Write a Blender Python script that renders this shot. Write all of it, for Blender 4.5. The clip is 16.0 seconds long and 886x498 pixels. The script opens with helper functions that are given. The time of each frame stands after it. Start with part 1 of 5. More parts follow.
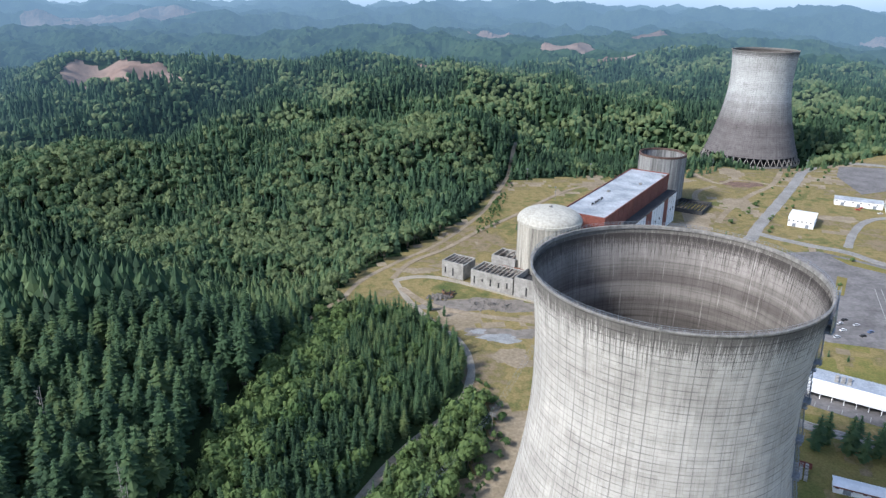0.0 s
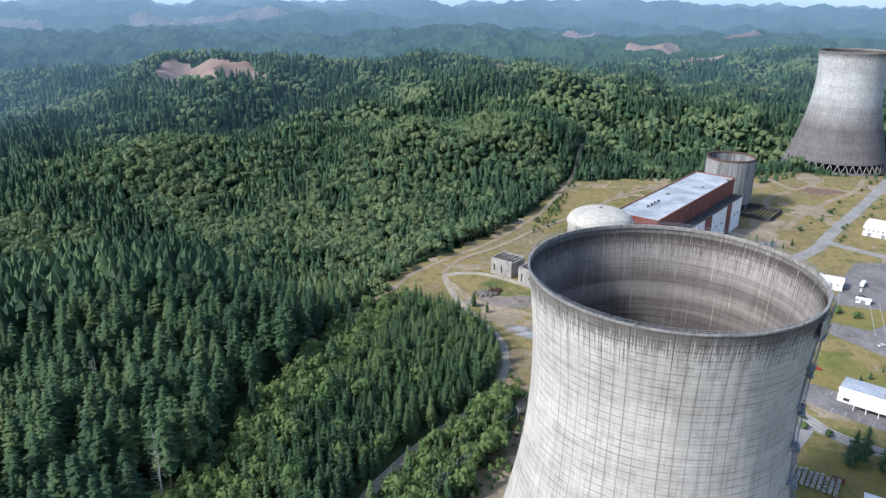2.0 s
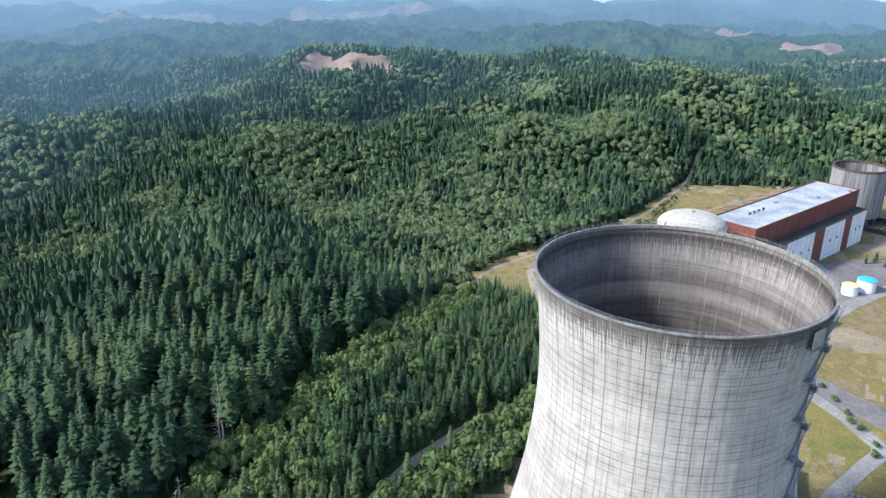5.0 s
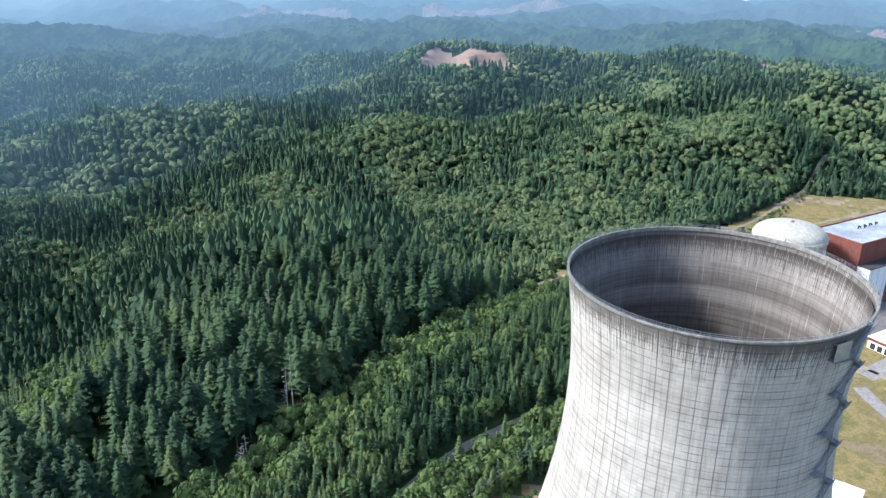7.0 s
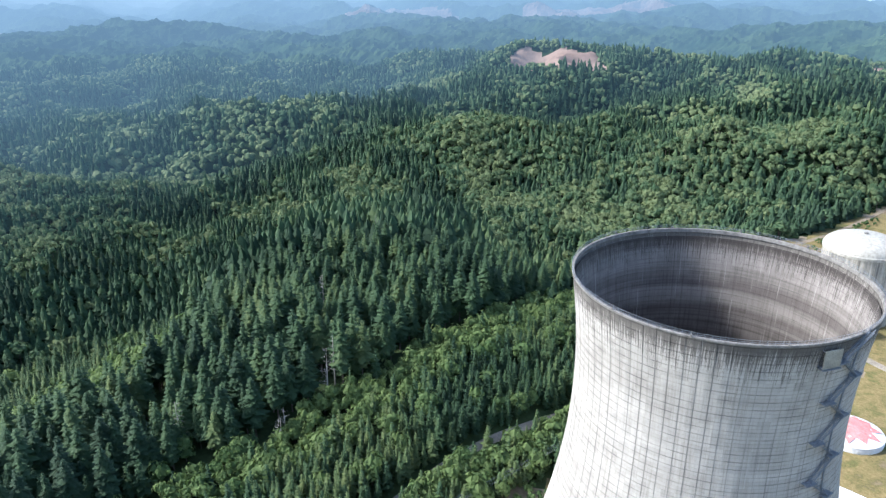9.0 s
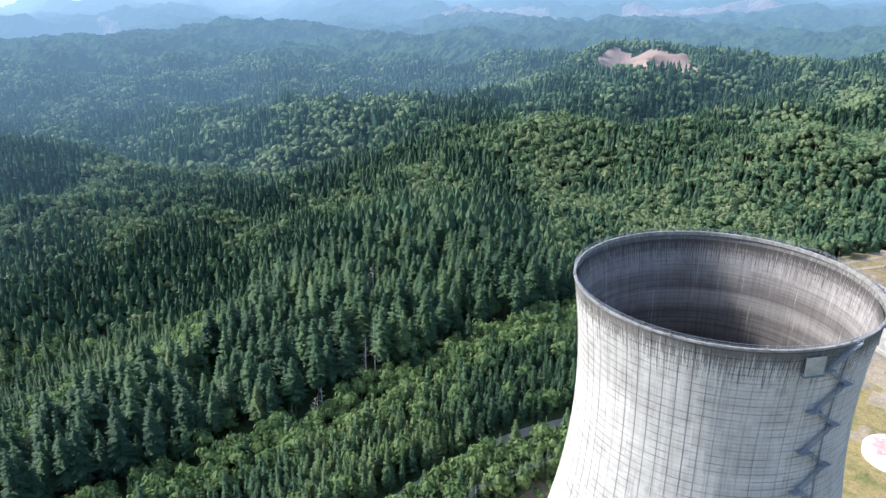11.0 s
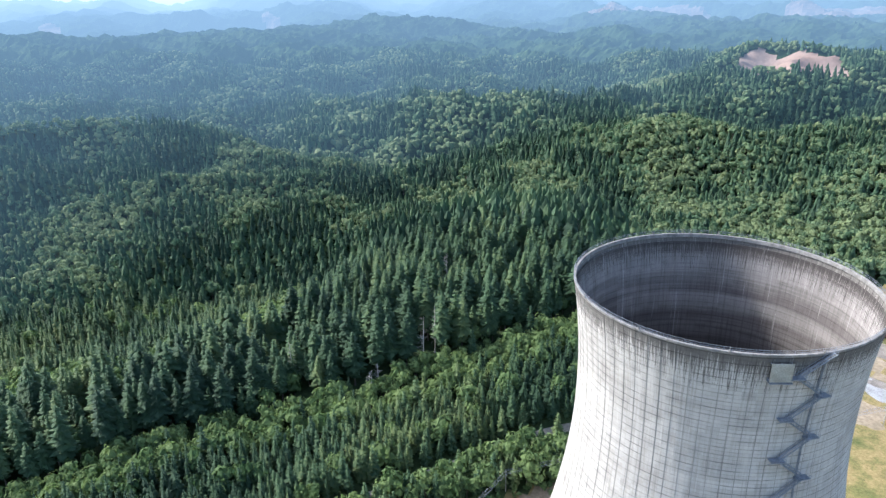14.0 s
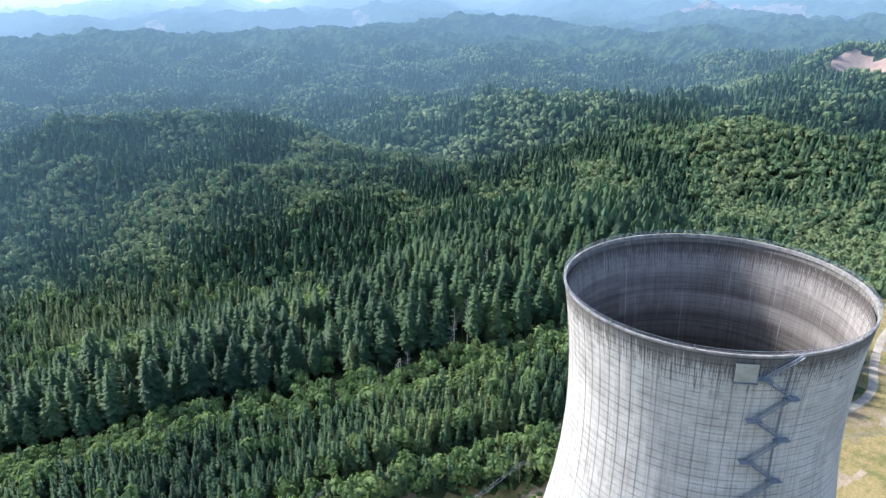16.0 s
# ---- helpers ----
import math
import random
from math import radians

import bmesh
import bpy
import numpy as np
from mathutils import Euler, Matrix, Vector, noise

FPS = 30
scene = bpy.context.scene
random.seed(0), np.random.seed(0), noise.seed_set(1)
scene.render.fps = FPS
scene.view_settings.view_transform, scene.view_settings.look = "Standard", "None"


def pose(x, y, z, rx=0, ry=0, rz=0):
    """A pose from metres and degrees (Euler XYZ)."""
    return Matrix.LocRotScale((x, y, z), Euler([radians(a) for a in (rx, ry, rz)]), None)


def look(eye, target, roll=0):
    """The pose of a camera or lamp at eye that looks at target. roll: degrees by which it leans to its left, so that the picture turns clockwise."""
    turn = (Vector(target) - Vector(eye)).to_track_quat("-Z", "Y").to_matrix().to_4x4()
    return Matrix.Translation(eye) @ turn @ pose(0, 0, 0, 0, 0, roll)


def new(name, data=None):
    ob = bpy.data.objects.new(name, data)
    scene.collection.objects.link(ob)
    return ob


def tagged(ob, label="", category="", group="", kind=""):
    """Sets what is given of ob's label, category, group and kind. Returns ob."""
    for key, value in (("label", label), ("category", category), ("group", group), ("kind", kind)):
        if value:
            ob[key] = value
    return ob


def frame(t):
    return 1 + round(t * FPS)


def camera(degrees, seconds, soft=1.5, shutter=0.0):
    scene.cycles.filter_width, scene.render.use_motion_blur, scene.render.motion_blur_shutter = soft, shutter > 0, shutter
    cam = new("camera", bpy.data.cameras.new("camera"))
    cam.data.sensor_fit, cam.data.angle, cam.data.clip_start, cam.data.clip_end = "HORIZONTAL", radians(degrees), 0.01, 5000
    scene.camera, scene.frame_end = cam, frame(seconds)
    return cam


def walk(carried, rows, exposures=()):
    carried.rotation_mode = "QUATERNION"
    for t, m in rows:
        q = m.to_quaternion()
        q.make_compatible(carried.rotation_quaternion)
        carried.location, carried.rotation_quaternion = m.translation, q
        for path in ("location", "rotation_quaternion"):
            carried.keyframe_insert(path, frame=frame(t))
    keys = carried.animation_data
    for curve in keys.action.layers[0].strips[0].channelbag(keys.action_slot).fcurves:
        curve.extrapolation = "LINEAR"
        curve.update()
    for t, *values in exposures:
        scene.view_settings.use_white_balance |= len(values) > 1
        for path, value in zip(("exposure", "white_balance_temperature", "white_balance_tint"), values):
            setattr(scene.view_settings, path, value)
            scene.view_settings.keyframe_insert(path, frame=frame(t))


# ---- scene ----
# camera path: seconds, eye, heading to the left, tilt, roll
cam = camera(63.1, 16.0, 1.4)
ROWS = [
    (0.0, -69.16, -205.71, 232.48, 0.546, -20.252, 0.740),
    (0.5, -62.46, -207.83, 232.72, 2.195, -20.281, 0.549),
    (1.0, -55.79, -209.71, 232.99, 3.971, -20.297, 0.458),
    (1.5, -49.08, -211.52, 233.23, 5.810, -20.305, 0.366),
    (2.0, -42.28, -213.02, 233.49, 7.659, -20.324, 0.273),
    (2.5, -35.29, -214.31, 233.68, 9.573, -20.358, 0.278),
    (3.0, -28.28, -215.49, 234.03, 11.412, -20.432, 0.182),
    (3.5, -21.29, -216.38, 234.23, 13.229, -20.471, 0.085),
    (4.0, -14.31, -217.01, 234.42, 15.135, -20.527, 0.086),
    (6.5, 21.20, -217.11, 236.09, 26.938, -20.818, -0.042),
    (7.0, 28.36, -216.35, 236.22, 29.626, -20.875, -0.056),
    (7.5, 35.49, -215.16, 236.40, 32.061, -20.925, -0.172),
    (8.0, 42.46, -213.69, 236.51, 34.010, -20.939, -0.087),
    (8.5, 49.43, -211.92, 236.66, 35.839, -20.972, -0.202),
    (9.0, 56.34, -209.94, 236.76, 37.638, -20.924, -0.218),
    (11.5, 89.85, -196.95, 238.16, 47.572, -20.965, -0.529),
    (12.0, 96.28, -193.49, 238.27, 49.749, -20.986, -0.558),
    (12.5, 102.59, -189.81, 238.41, 51.686, -20.950, -0.585),
    (13.0, 108.77, -185.89, 238.56, 53.527, -20.984, -0.712),
    (13.5, 114.77, -181.83, 238.69, 55.331, -21.015, -0.740),
    (14.0, 120.69, -177.57, 238.85, 57.145, -20.986, -0.769),
    (14.5, 126.43, -173.06, 239.01, 58.934, -21.022, -0.798),
    (15.0, 132.03, -168.33, 239.08, 60.750, -21.045, -0.828),
    (15.5, 137.45, -163.39, 239.17, 62.508, -21.034, -0.959),
    (16.0, 142.76, -158.36, 239.31, 64.239, -21.016, -0.991),
]
walk(cam, [(t, pose(x, y, z, 0, 0, yaw) @ pose(0, 0, 0, 90 + tilt) @ pose(0, 0, 0, 0, 0, roll)) for t, x, y, z, yaw, tilt, roll in ROWS],
     [(0.0, 0.72, 5930, 9), (4.0, 0.96, 5900, 9), (8.0, 1.24, 5890, 9), (16.0, 1.56, 5980, 11)])

# ---- light ----
SUN_AZ, SUN_EL = math.atan2(-0.86, -0.51), radians(40)
world = bpy.data.worlds.new("sky")
scene.world = world
world.use_nodes = True
wn = world.node_tree
sky = wn.nodes.new("ShaderNodeTexSky")
sky.sky_type, sky.sun_disc = "NISHITA", False
sky.sun_elevation, sky.sun_rotation = SUN_EL, SUN_AZ
sky.dust_density, sky.altitude = 2.5, 300
wn.nodes["Background"].inputs["Strength"].default_value = 0.135
wn.links.new(sky.outputs[0], wn.nodes["Background"].inputs[0])
sun = new("sun", bpy.data.lights.new("sun", "SUN"))
sun.data.energy, sun.data.angle, sun.data.color = 2.9, radians(8), (1.0, 0.95, 0.88)
sun.matrix_world = look((math.sin(SUN_AZ) * 900 * math.cos(SUN_EL), math.cos(SUN_AZ) * 900 * math.cos(SUN_EL), 900 * math.sin(SUN_EL)), (0, 0, 0))

# ---- materials ----


def graph(name):
    m = bpy.data.materials.new(name)
    m.use_nodes = True
    t = m.node_tree
    return m, t, t.nodes["Principled BSDF"]


def node(t, kind, **values):
    n = t.nodes.new(kind)
    for key, value in values.items():
        if key in n.inputs:
            n.inputs[key].default_value = value
    return n


def noise_at(t, vector, scale, detail=4.0, rough=0.55):
    n = node(t, "ShaderNodeTexNoise", Scale=scale, Detail=detail, Roughness=rough)
    t.links.new(vector, n.inputs["Vector"])
    return n.outputs["Fac"]


def ramp(t, fac, stops):
    n = t.nodes.new("ShaderNodeValToRGB")
    e = n.color_ramp.elements
    while len(e) < len(stops):
        e.new(0.5)
    for item, (pos, col) in zip(e, stops):
        item.position, item.color = pos, (*col, 1)
    t.links.new(fac, n.inputs[0])
    return n.outputs["Color"]


def maths(t, op, a, b=None, c=None):
    n = t.nodes.new("ShaderNodeMath")
    n.operation = op
    for i, v in enumerate((a, b, c)):
        if v is None:
            continue
        if isinstance(v, (int, float)):
            n.inputs[i].default_value = v
        else:
            t.links.new(v, n.inputs[i])
    return n.outputs[0]


def mixed(t, kind, fac, a, b):
    n = t.nodes.new("ShaderNodeMix")
    n.data_type, n.blend_type = "RGBA", kind
    for i, v in ((0, fac), (6, a), (7, b)):
        if isinstance(v, (int, float)):
            n.inputs[i].default_value = v
        elif isinstance(v, tuple):
            n.inputs[i].default_value = (*v, 1)
        else:
            t.links.new(v, n.inputs[i])
    return n.outputs[2]


def bumped(t, bsdf, height, strength, distance):
    n = node(t, "ShaderNodeBump", Strength=strength, Distance=distance)
    t.links.new(height, n.inputs["Height"])
    t.links.new(n.outputs[0], bsdf.inputs["Normal"])


def surface(name, low, high, scale, rough=0.85, bump=0.3, metal=0.0, fine=9.0, depth=0.05):
    """A worn surface: two colours mixed by coarse stains, with a finer grain on top."""
    m, t, b = graph(name)
    pos = t.nodes.new("ShaderNodeNewGeometry").outputs["Position"]
    coarse, grain = noise_at(t, pos, scale, 5.0, 0.65), noise_at(t, pos, scale * fine, 4.0)
    col = ramp(t, coarse, [(0.33, low), (0.68, high)])
    col = mixed(t, "OVERLAY", 0.45, col, ramp(t, grain, [(0.3, (0.25,) * 3), (0.7, (0.75,) * 3)]))
    t.links.new(col, b.inputs["Base Color"])
    b.inputs["Roughness"].default_value, b.inputs["Metallic"].default_value = rough, metal
    b.inputs["Specular IOR Level"].default_value = 0.3
    if bump:
        bumped(t, b, grain, bump, depth)
    return m


def painted_haze(m, t, shader):
    """Paints distance haze into a surface: a pale blue emission that grows with distance."""
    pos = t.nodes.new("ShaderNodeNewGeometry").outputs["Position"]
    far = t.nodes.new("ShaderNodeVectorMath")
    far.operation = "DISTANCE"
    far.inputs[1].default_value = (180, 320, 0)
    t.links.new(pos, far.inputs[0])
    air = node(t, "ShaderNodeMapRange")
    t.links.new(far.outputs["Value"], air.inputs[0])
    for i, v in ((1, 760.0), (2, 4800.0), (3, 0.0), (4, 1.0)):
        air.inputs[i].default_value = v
    haze_share = ramp(t, air.outputs[0], [(0.0, (0.0,) * 3), (0.04, (0.08,) * 3), (0.08, (0.17,) * 3), (0.15, (0.31,) * 3), (0.24, (0.44,) * 3), (0.42, (0.64,) * 3), (0.7, (0.80,) * 3), (1.0, (0.95,) * 3)])
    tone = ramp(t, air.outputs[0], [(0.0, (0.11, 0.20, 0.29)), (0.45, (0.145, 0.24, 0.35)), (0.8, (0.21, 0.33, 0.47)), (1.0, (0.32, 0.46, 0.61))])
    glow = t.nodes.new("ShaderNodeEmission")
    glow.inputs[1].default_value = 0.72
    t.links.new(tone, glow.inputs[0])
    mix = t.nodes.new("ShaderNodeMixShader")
    t.links.new(haze_share, mix.inputs[0])
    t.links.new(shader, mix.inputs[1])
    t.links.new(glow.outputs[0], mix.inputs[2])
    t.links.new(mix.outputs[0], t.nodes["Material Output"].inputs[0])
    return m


def foliage(name, stops, rough=0.75, far=False):
    """Leaves: a tint for each tree from its own attribute, varied from twig to twig."""
    m, t, b = graph(name)
    own = t.nodes.new("ShaderNodeAttribute")
    own.attribute_name = "tint"
    geo = t.nodes.new("ShaderNodeNewGeometry")
    twig = maths(t, "MULTIPLY_ADD", geo.outputs["Random Per Island"], 0.30, -0.15)
    patch = maths(t, "MULTIPLY_ADD", noise_at(t, geo.outputs["Position"], 0.016, 4.0), 0.9, -0.45)
    fac = maths(t, "ADD", maths(t, "ADD", own.outputs["Fac"], twig), patch)
    col = ramp(t, fac, stops)
    t.links.new(col, b.inputs["Base Color"])
    b.inputs["Roughness"].default_value = rough
    b.inputs["Specular IOR Level"].default_value = 0.25
    thin = t.nodes.new("ShaderNodeBsdfTranslucent")
    t.links.new(col, thin.inputs[0])
    mix = t.nodes.new("ShaderNodeMixShader")
    mix.inputs[0].default_value = 0.42
    t.links.new(b.outputs[0], mix.inputs[1])
    t.links.new(thin.outputs[0], mix.inputs[2])
    t.links.new(mix.outputs[0], t.nodes["Material Output"].inputs[0])
    # far trees also get the distance haze painted in as emission
    return painted_haze(m, t, mix.outputs[0]) if far else m


def tower_concrete(name, low_dark, lift, inside=False, base=(0.505, 0.480, 0.437)):
    """Cast concrete: lifts and formwork seams, rain streaks from the rim, bands of weathering."""
    m, t, b = graph(name)
    co = t.nodes.new("ShaderNodeTexCoord").outputs["Object"]
    xyz = t.nodes.new("ShaderNodeSeparateXYZ")
    t.links.new(co, xyz.inputs[0])
    x, y, z = xyz.outputs
    turn = maths(t, "ARCTAN2", y, x)
    ring = t.nodes.new("ShaderNodeCombineXYZ")
    t.links.new(maths(t, "MULTIPLY", turn, 42.0), ring.inputs[0])
    t.links.new(maths(t, "MULTIPLY", z, 0.03), ring.inputs[1])
    streak = noise_at(t, ring.outputs[0], 1.1, 6.0, 0.75)
    wide = noise_at(t, ring.outputs[0], 0.09, 3.0)
    band = t.nodes.new("ShaderNodeCombineXYZ")
    t.links.new(maths(t, "MULTIPLY", z, 1.0), band.inputs[1])
    t.links.new(maths(t, "MULTIPLY", turn, 0.9), band.inputs[0])
    bands = noise_at(t, band.outputs[0], 0.11, 4.0, 0.6)
    cloud = noise_at(t, co, 0.05, 5.0, 0.6)
    grain = noise_at(t, co, 1.3, 5.0, 0.65)
    col = ramp(t, cloud, [(0.3, tuple(c * 0.84 for c in base)), (0.7, tuple(min(1, c * 1.12) for c in base))])
    col = mixed(t, "MULTIPLY", 0.75, col, ramp(t, bands, [(0.40, (0.40, 0.38, 0.38)), (0.49, (0.75, 0.74, 0.74)), (0.53, (1, 1, 1))] if inside else [(0.36, (0.80, 0.79, 0.785)), (0.52, (1, 1, 1))]))
    col = mixed(t, "MULTIPLY", 0.7, col, ramp(t, streak, [(0.34, (0.60, 0.59, 0.58)), (0.52, (1, 1, 1))]))
    col = mixed(t, "MULTIPLY", 0.35, col, ramp(t, grain, [(0.3, (0.7, 0.7, 0.7)), (0.7, (1, 1, 1))]))
    cell = t.nodes.new("ShaderNodeCombineXYZ")
    t.links.new(maths(t, "FLOOR", maths(t, "DIVIDE", z, lift)), cell.inputs[0])
    t.links.new(maths(t, "FLOOR", maths(t, "MULTIPLY", turn, 72 / math.tau)), cell.inputs[1])
    tone = t.nodes.new("ShaderNodeTexWhiteNoise")
    t.links.new(cell.outputs[0], tone.inputs["Vector"])
    col = mixed(t, "MULTIPLY", 0.7, col, ramp(t, tone.outputs["Value"], [(0.0, (0.80, 0.795, 0.79)), (0.7, (0.97,) * 3), (1.0, (1,) * 3)]))
    # seams hold dirt: thin level lines at each lift, upright lines at each form
    level = maths(t, "FRACT", maths(t, "DIVIDE", z, lift))
    level = maths(t, "LESS_THAN", maths(t, "ABSOLUTE", maths(t, "SUBTRACT", level, 0.5)), 0.075)
    side = maths(t, "FRACT", maths(t, "MULTIPLY", turn, 72 / math.tau))
    gap = maths(t, "ABSOLUTE", maths(t, "SUBTRACT", side, 0.5))
    upright = maths(t, "LESS_THAN", gap, 0.04)
    worn = ramp(t, wide, [(0.35, (0.15,) * 3), (0.65, (1,) * 3)])
    broken = ramp(t, noise_at(t, co, 0.16, 3.0), [(0.35, (0.2,) * 3), (0.6, (1,) * 3)])
    lines = maths(t, "MAXIMUM", maths(t, "MULTIPLY", level, broken), maths(t, "MULTIPLY", upright, worn))
    col = mixed(t, "MULTIPLY", maths(t, "MULTIPLY", lines, 0.4 if inside else 0.66), col, (0.34, 0.34, 0.36))
    if inside:
        pale = ramp(t, noise_at(t, ring.outputs[0], 0.7, 4.0, 0.7), [(0.60, (0,) * 3), (0.68, (1,) * 3)])
        col = mixed(t, "SCREEN", maths(t, "MULTIPLY", pale, 0.3), col, (0.9, 0.86, 0.8))
    # black drip marks below the rim
    fall = maths(t, "SUBTRACT", 151.0, z)
    reach = maths(t, "MULTIPLY", maths(t, "POWER", noise_at(t, ring.outputs[0], 2.3, 5.0, 0.75), 3.0), 58.0 if not inside else 60.0)
    drip = maths(t, "MULTIPLY", maths(t, "SMOOTH_MIN", 1.0, maths(t, "MAXIMUM", maths(t, "DIVIDE", maths(t, "SUBTRACT", reach, fall), 2.5), 0.0), 0.1), 0.72 if inside else 0.8)
    col = mixed(t, "MULTIPLY", drip, col, (0.20, 0.19, 0.19))
    if low_dark:
        stain = node(t, "ShaderNodeMapRange")
        t.links.new(maths(t, "ADD", z, maths(t, "MULTIPLY", wide, 34.0)), stain.inputs[0])
        for i, v in ((1, low_dark + 30), (2, low_dark - 12), (3, 0.0), (4, 0.95)):
            stain.inputs[i].default_value = v
        col = mixed(t, "MULTIPLY", stain.outputs[0], col, (0.33, 0.295, 0.30))
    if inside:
        # the inner face turns darker towards the bottom
        deep_tone = node(t, "ShaderNodeMapRange")
        t.links.new(maths(t, "ADD", z, maths(t, "MULTIPLY", bands, 18.0)), deep_tone.inputs[0])
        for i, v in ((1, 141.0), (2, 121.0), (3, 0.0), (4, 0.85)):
            deep_tone.inputs[i].default_value = v
        col = mixed(t, "MULTIPLY", deep_tone.outputs[0], col, (0.30, 0.285, 0.29))
    t.links.new(col, b.inputs["Base Color"])
    b.inputs["Roughness"].default_value = 0.9
    b.inputs["Specular IOR Level"].default_value = 0.2
    bumped(t, b, grain, 0.25, 0.06)
    return m


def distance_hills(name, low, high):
    """Far wooded hills behind the place, paler and bluer by haze painted into them."""
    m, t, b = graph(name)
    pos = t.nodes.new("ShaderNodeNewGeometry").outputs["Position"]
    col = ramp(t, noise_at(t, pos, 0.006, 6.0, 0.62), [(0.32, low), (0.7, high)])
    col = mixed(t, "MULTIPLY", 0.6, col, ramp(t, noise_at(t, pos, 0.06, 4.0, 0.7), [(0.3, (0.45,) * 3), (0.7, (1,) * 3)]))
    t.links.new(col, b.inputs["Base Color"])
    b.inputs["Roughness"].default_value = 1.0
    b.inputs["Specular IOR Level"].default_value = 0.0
    return painted_haze(m, t, b.outputs[0])


def plain_glow(name, low, high, top):
    m, t, b = graph(name)
    pos = t.nodes.new("ShaderNodeNewGeometry").outputs["Position"]
    xyz = t.nodes.new("ShaderNodeSeparateXYZ")
    t.links.new(pos, xyz.inputs[0])
    drift = maths(t, "MULTIPLY_ADD", noise_at(t, pos, 0.0016, 5.0), 0.5, -0.25)
    fac = maths(t, "ADD", maths(t, "DIVIDE", xyz.outputs[2], top), drift)
    glow = t.nodes.new("ShaderNodeEmission")
    t.links.new(ramp(t, fac, [(0.1, low), (0.7, high)]), glow.inputs[0])
    t.links.new(glow.outputs[0], t.nodes["Material Output"].inputs[0])
    return m


CONCRETE = tower_concrete("weathered_concrete", 0, 2.4)
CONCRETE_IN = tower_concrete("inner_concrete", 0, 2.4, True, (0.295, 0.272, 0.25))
CONCRETE_2 = tower_concrete("brown_stained_concrete", 84, 2.4, base=(0.47, 0.475, 0.47))
RIM = surface("rim_concrete", (0.14, 0.133, 0.125), (0.30, 0.285, 0.265), 0.5, 0.9)
STEEL = surface("galvanised_steel", (0.17, 0.19, 0.22), (0.28, 0.30, 0.33), 0.8, 0.6, 0.1, 0.3)
DARK = surface("dark_opening", (0.02, 0.02, 0.022), (0.04, 0.04, 0.042), 0.3)


def meadow(name, stops):
    m, t, b = graph(name)
    pos = t.nodes.new("ShaderNodeNewGeometry").outputs["Position"]
    big, mid_n, fine_n = noise_at(t, pos, 0.017, 5.0, 0.6), noise_at(t, pos, 0.09, 6.0, 0.65), noise_at(t, pos, 0.8, 4.0, 0.7)
    fac = maths(t, "ADD", maths(t, "MULTIPLY", big, 0.6), maths(t, "MULTIPLY", mid_n, 0.4))
    col = ramp(t, fac, stops)
    col = mixed(t, "OVERLAY", 0.5, col, ramp(t, fine_n, [(0.3, (0.22,) * 3), (0.7, (0.78,) * 3)]))
    t.links.new(col, b.inputs["Base Color"])
    b.inputs["Roughness"].default_value, b.inputs["Specular IOR Level"].default_value = 0.95, 0.1
    bumped(t, b, fine_n, 0.6, 0.3)
    return m


GRASS = meadow("dry_grass", [(0.34, (0.075, 0.098, 0.034)), (0.43, (0.150, 0.140, 0.055)), (0.49, (0.245, 0.190, 0.088)), (0.54, (0.160, 0.140, 0.058)), (0.60, (0.225, 0.172, 0.115)), (0.68, (0.10, 0.105, 0.042))])
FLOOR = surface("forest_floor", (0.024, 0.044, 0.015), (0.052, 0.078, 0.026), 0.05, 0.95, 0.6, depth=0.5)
LAWN = meadow("rough_lawn", [(0.36, (0.10, 0.115, 0.032)), (0.46, (0.155, 0.15, 0.048)), (0.55, (0.20, 0.165, 0.062)), (0.66, (0.125, 0.125, 0.04))])
DIRT = surface("packed_dirt", (0.20, 0.16, 0.105), (0.30, 0.245, 0.175), 0.06, 0.95, 0.4)
GRAVEL = surface("gravel_road", (0.24, 0.21, 0.165), (0.36, 0.32, 0.26), 0.12, 0.95, 0.3)
ASPHALT = surface("old_asphalt", (0.12, 0.112, 0.11), (0.205, 0.193, 0.188), 0.05, 0.9, 0.3)
ROAD = surface("road_asphalt", (0.20, 0.192, 0.18), (0.28, 0.27, 0.255), 0.08, 0.9, 0.3)
PAINT = surface("road_paint", (0.26, 0.26, 0.25), (0.40, 0.40, 0.38), 0.3, 0.7, 0.1)
# pale grey water: the sky's reflection is partly painted into the base colour
WATER = surface("sky_toned_water", (0.22, 0.22, 0.21), (0.34, 0.34, 0.33), 0.12, 0.1, 0.02)
NEEDLES = foliage("conifer_needles", [(0.0, (0.037, 0.074, 0.042)), (0.5, (0.078, 0.138, 0.066)), (1.0, (0.160, 0.210, 0.084))])
LEAVES = foliage("broad_leaves", [(0.05, (0.046, 0.094, 0.034)), (0.5, (0.094, 0.158, 0.056)), (0.95, (0.150, 0.215, 0.076))])
# far foliage: base colours shifted bluer for haze, plus the haze glow
FAR_NEEDLES = foliage("hazed_needles", [(0.1, (0.040, 0.078, 0.045)), (0.5, (0.078, 0.142, 0.074)), (0.9, (0.152, 0.215, 0.096))], far=True)
FAR_LEAVES = foliage("hazed_leaves", [(0.1, (0.046, 0.094, 0.052)), (0.5, (0.090, 0.158, 0.078)), (0.9, (0.185, 0.235, 0.110))], far=True)
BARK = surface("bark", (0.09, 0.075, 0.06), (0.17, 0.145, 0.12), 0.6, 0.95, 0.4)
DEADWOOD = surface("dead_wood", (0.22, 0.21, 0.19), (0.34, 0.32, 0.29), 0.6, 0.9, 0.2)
# hills, far floor and clearings all carry the painted haze glow
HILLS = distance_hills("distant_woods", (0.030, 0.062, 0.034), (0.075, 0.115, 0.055))
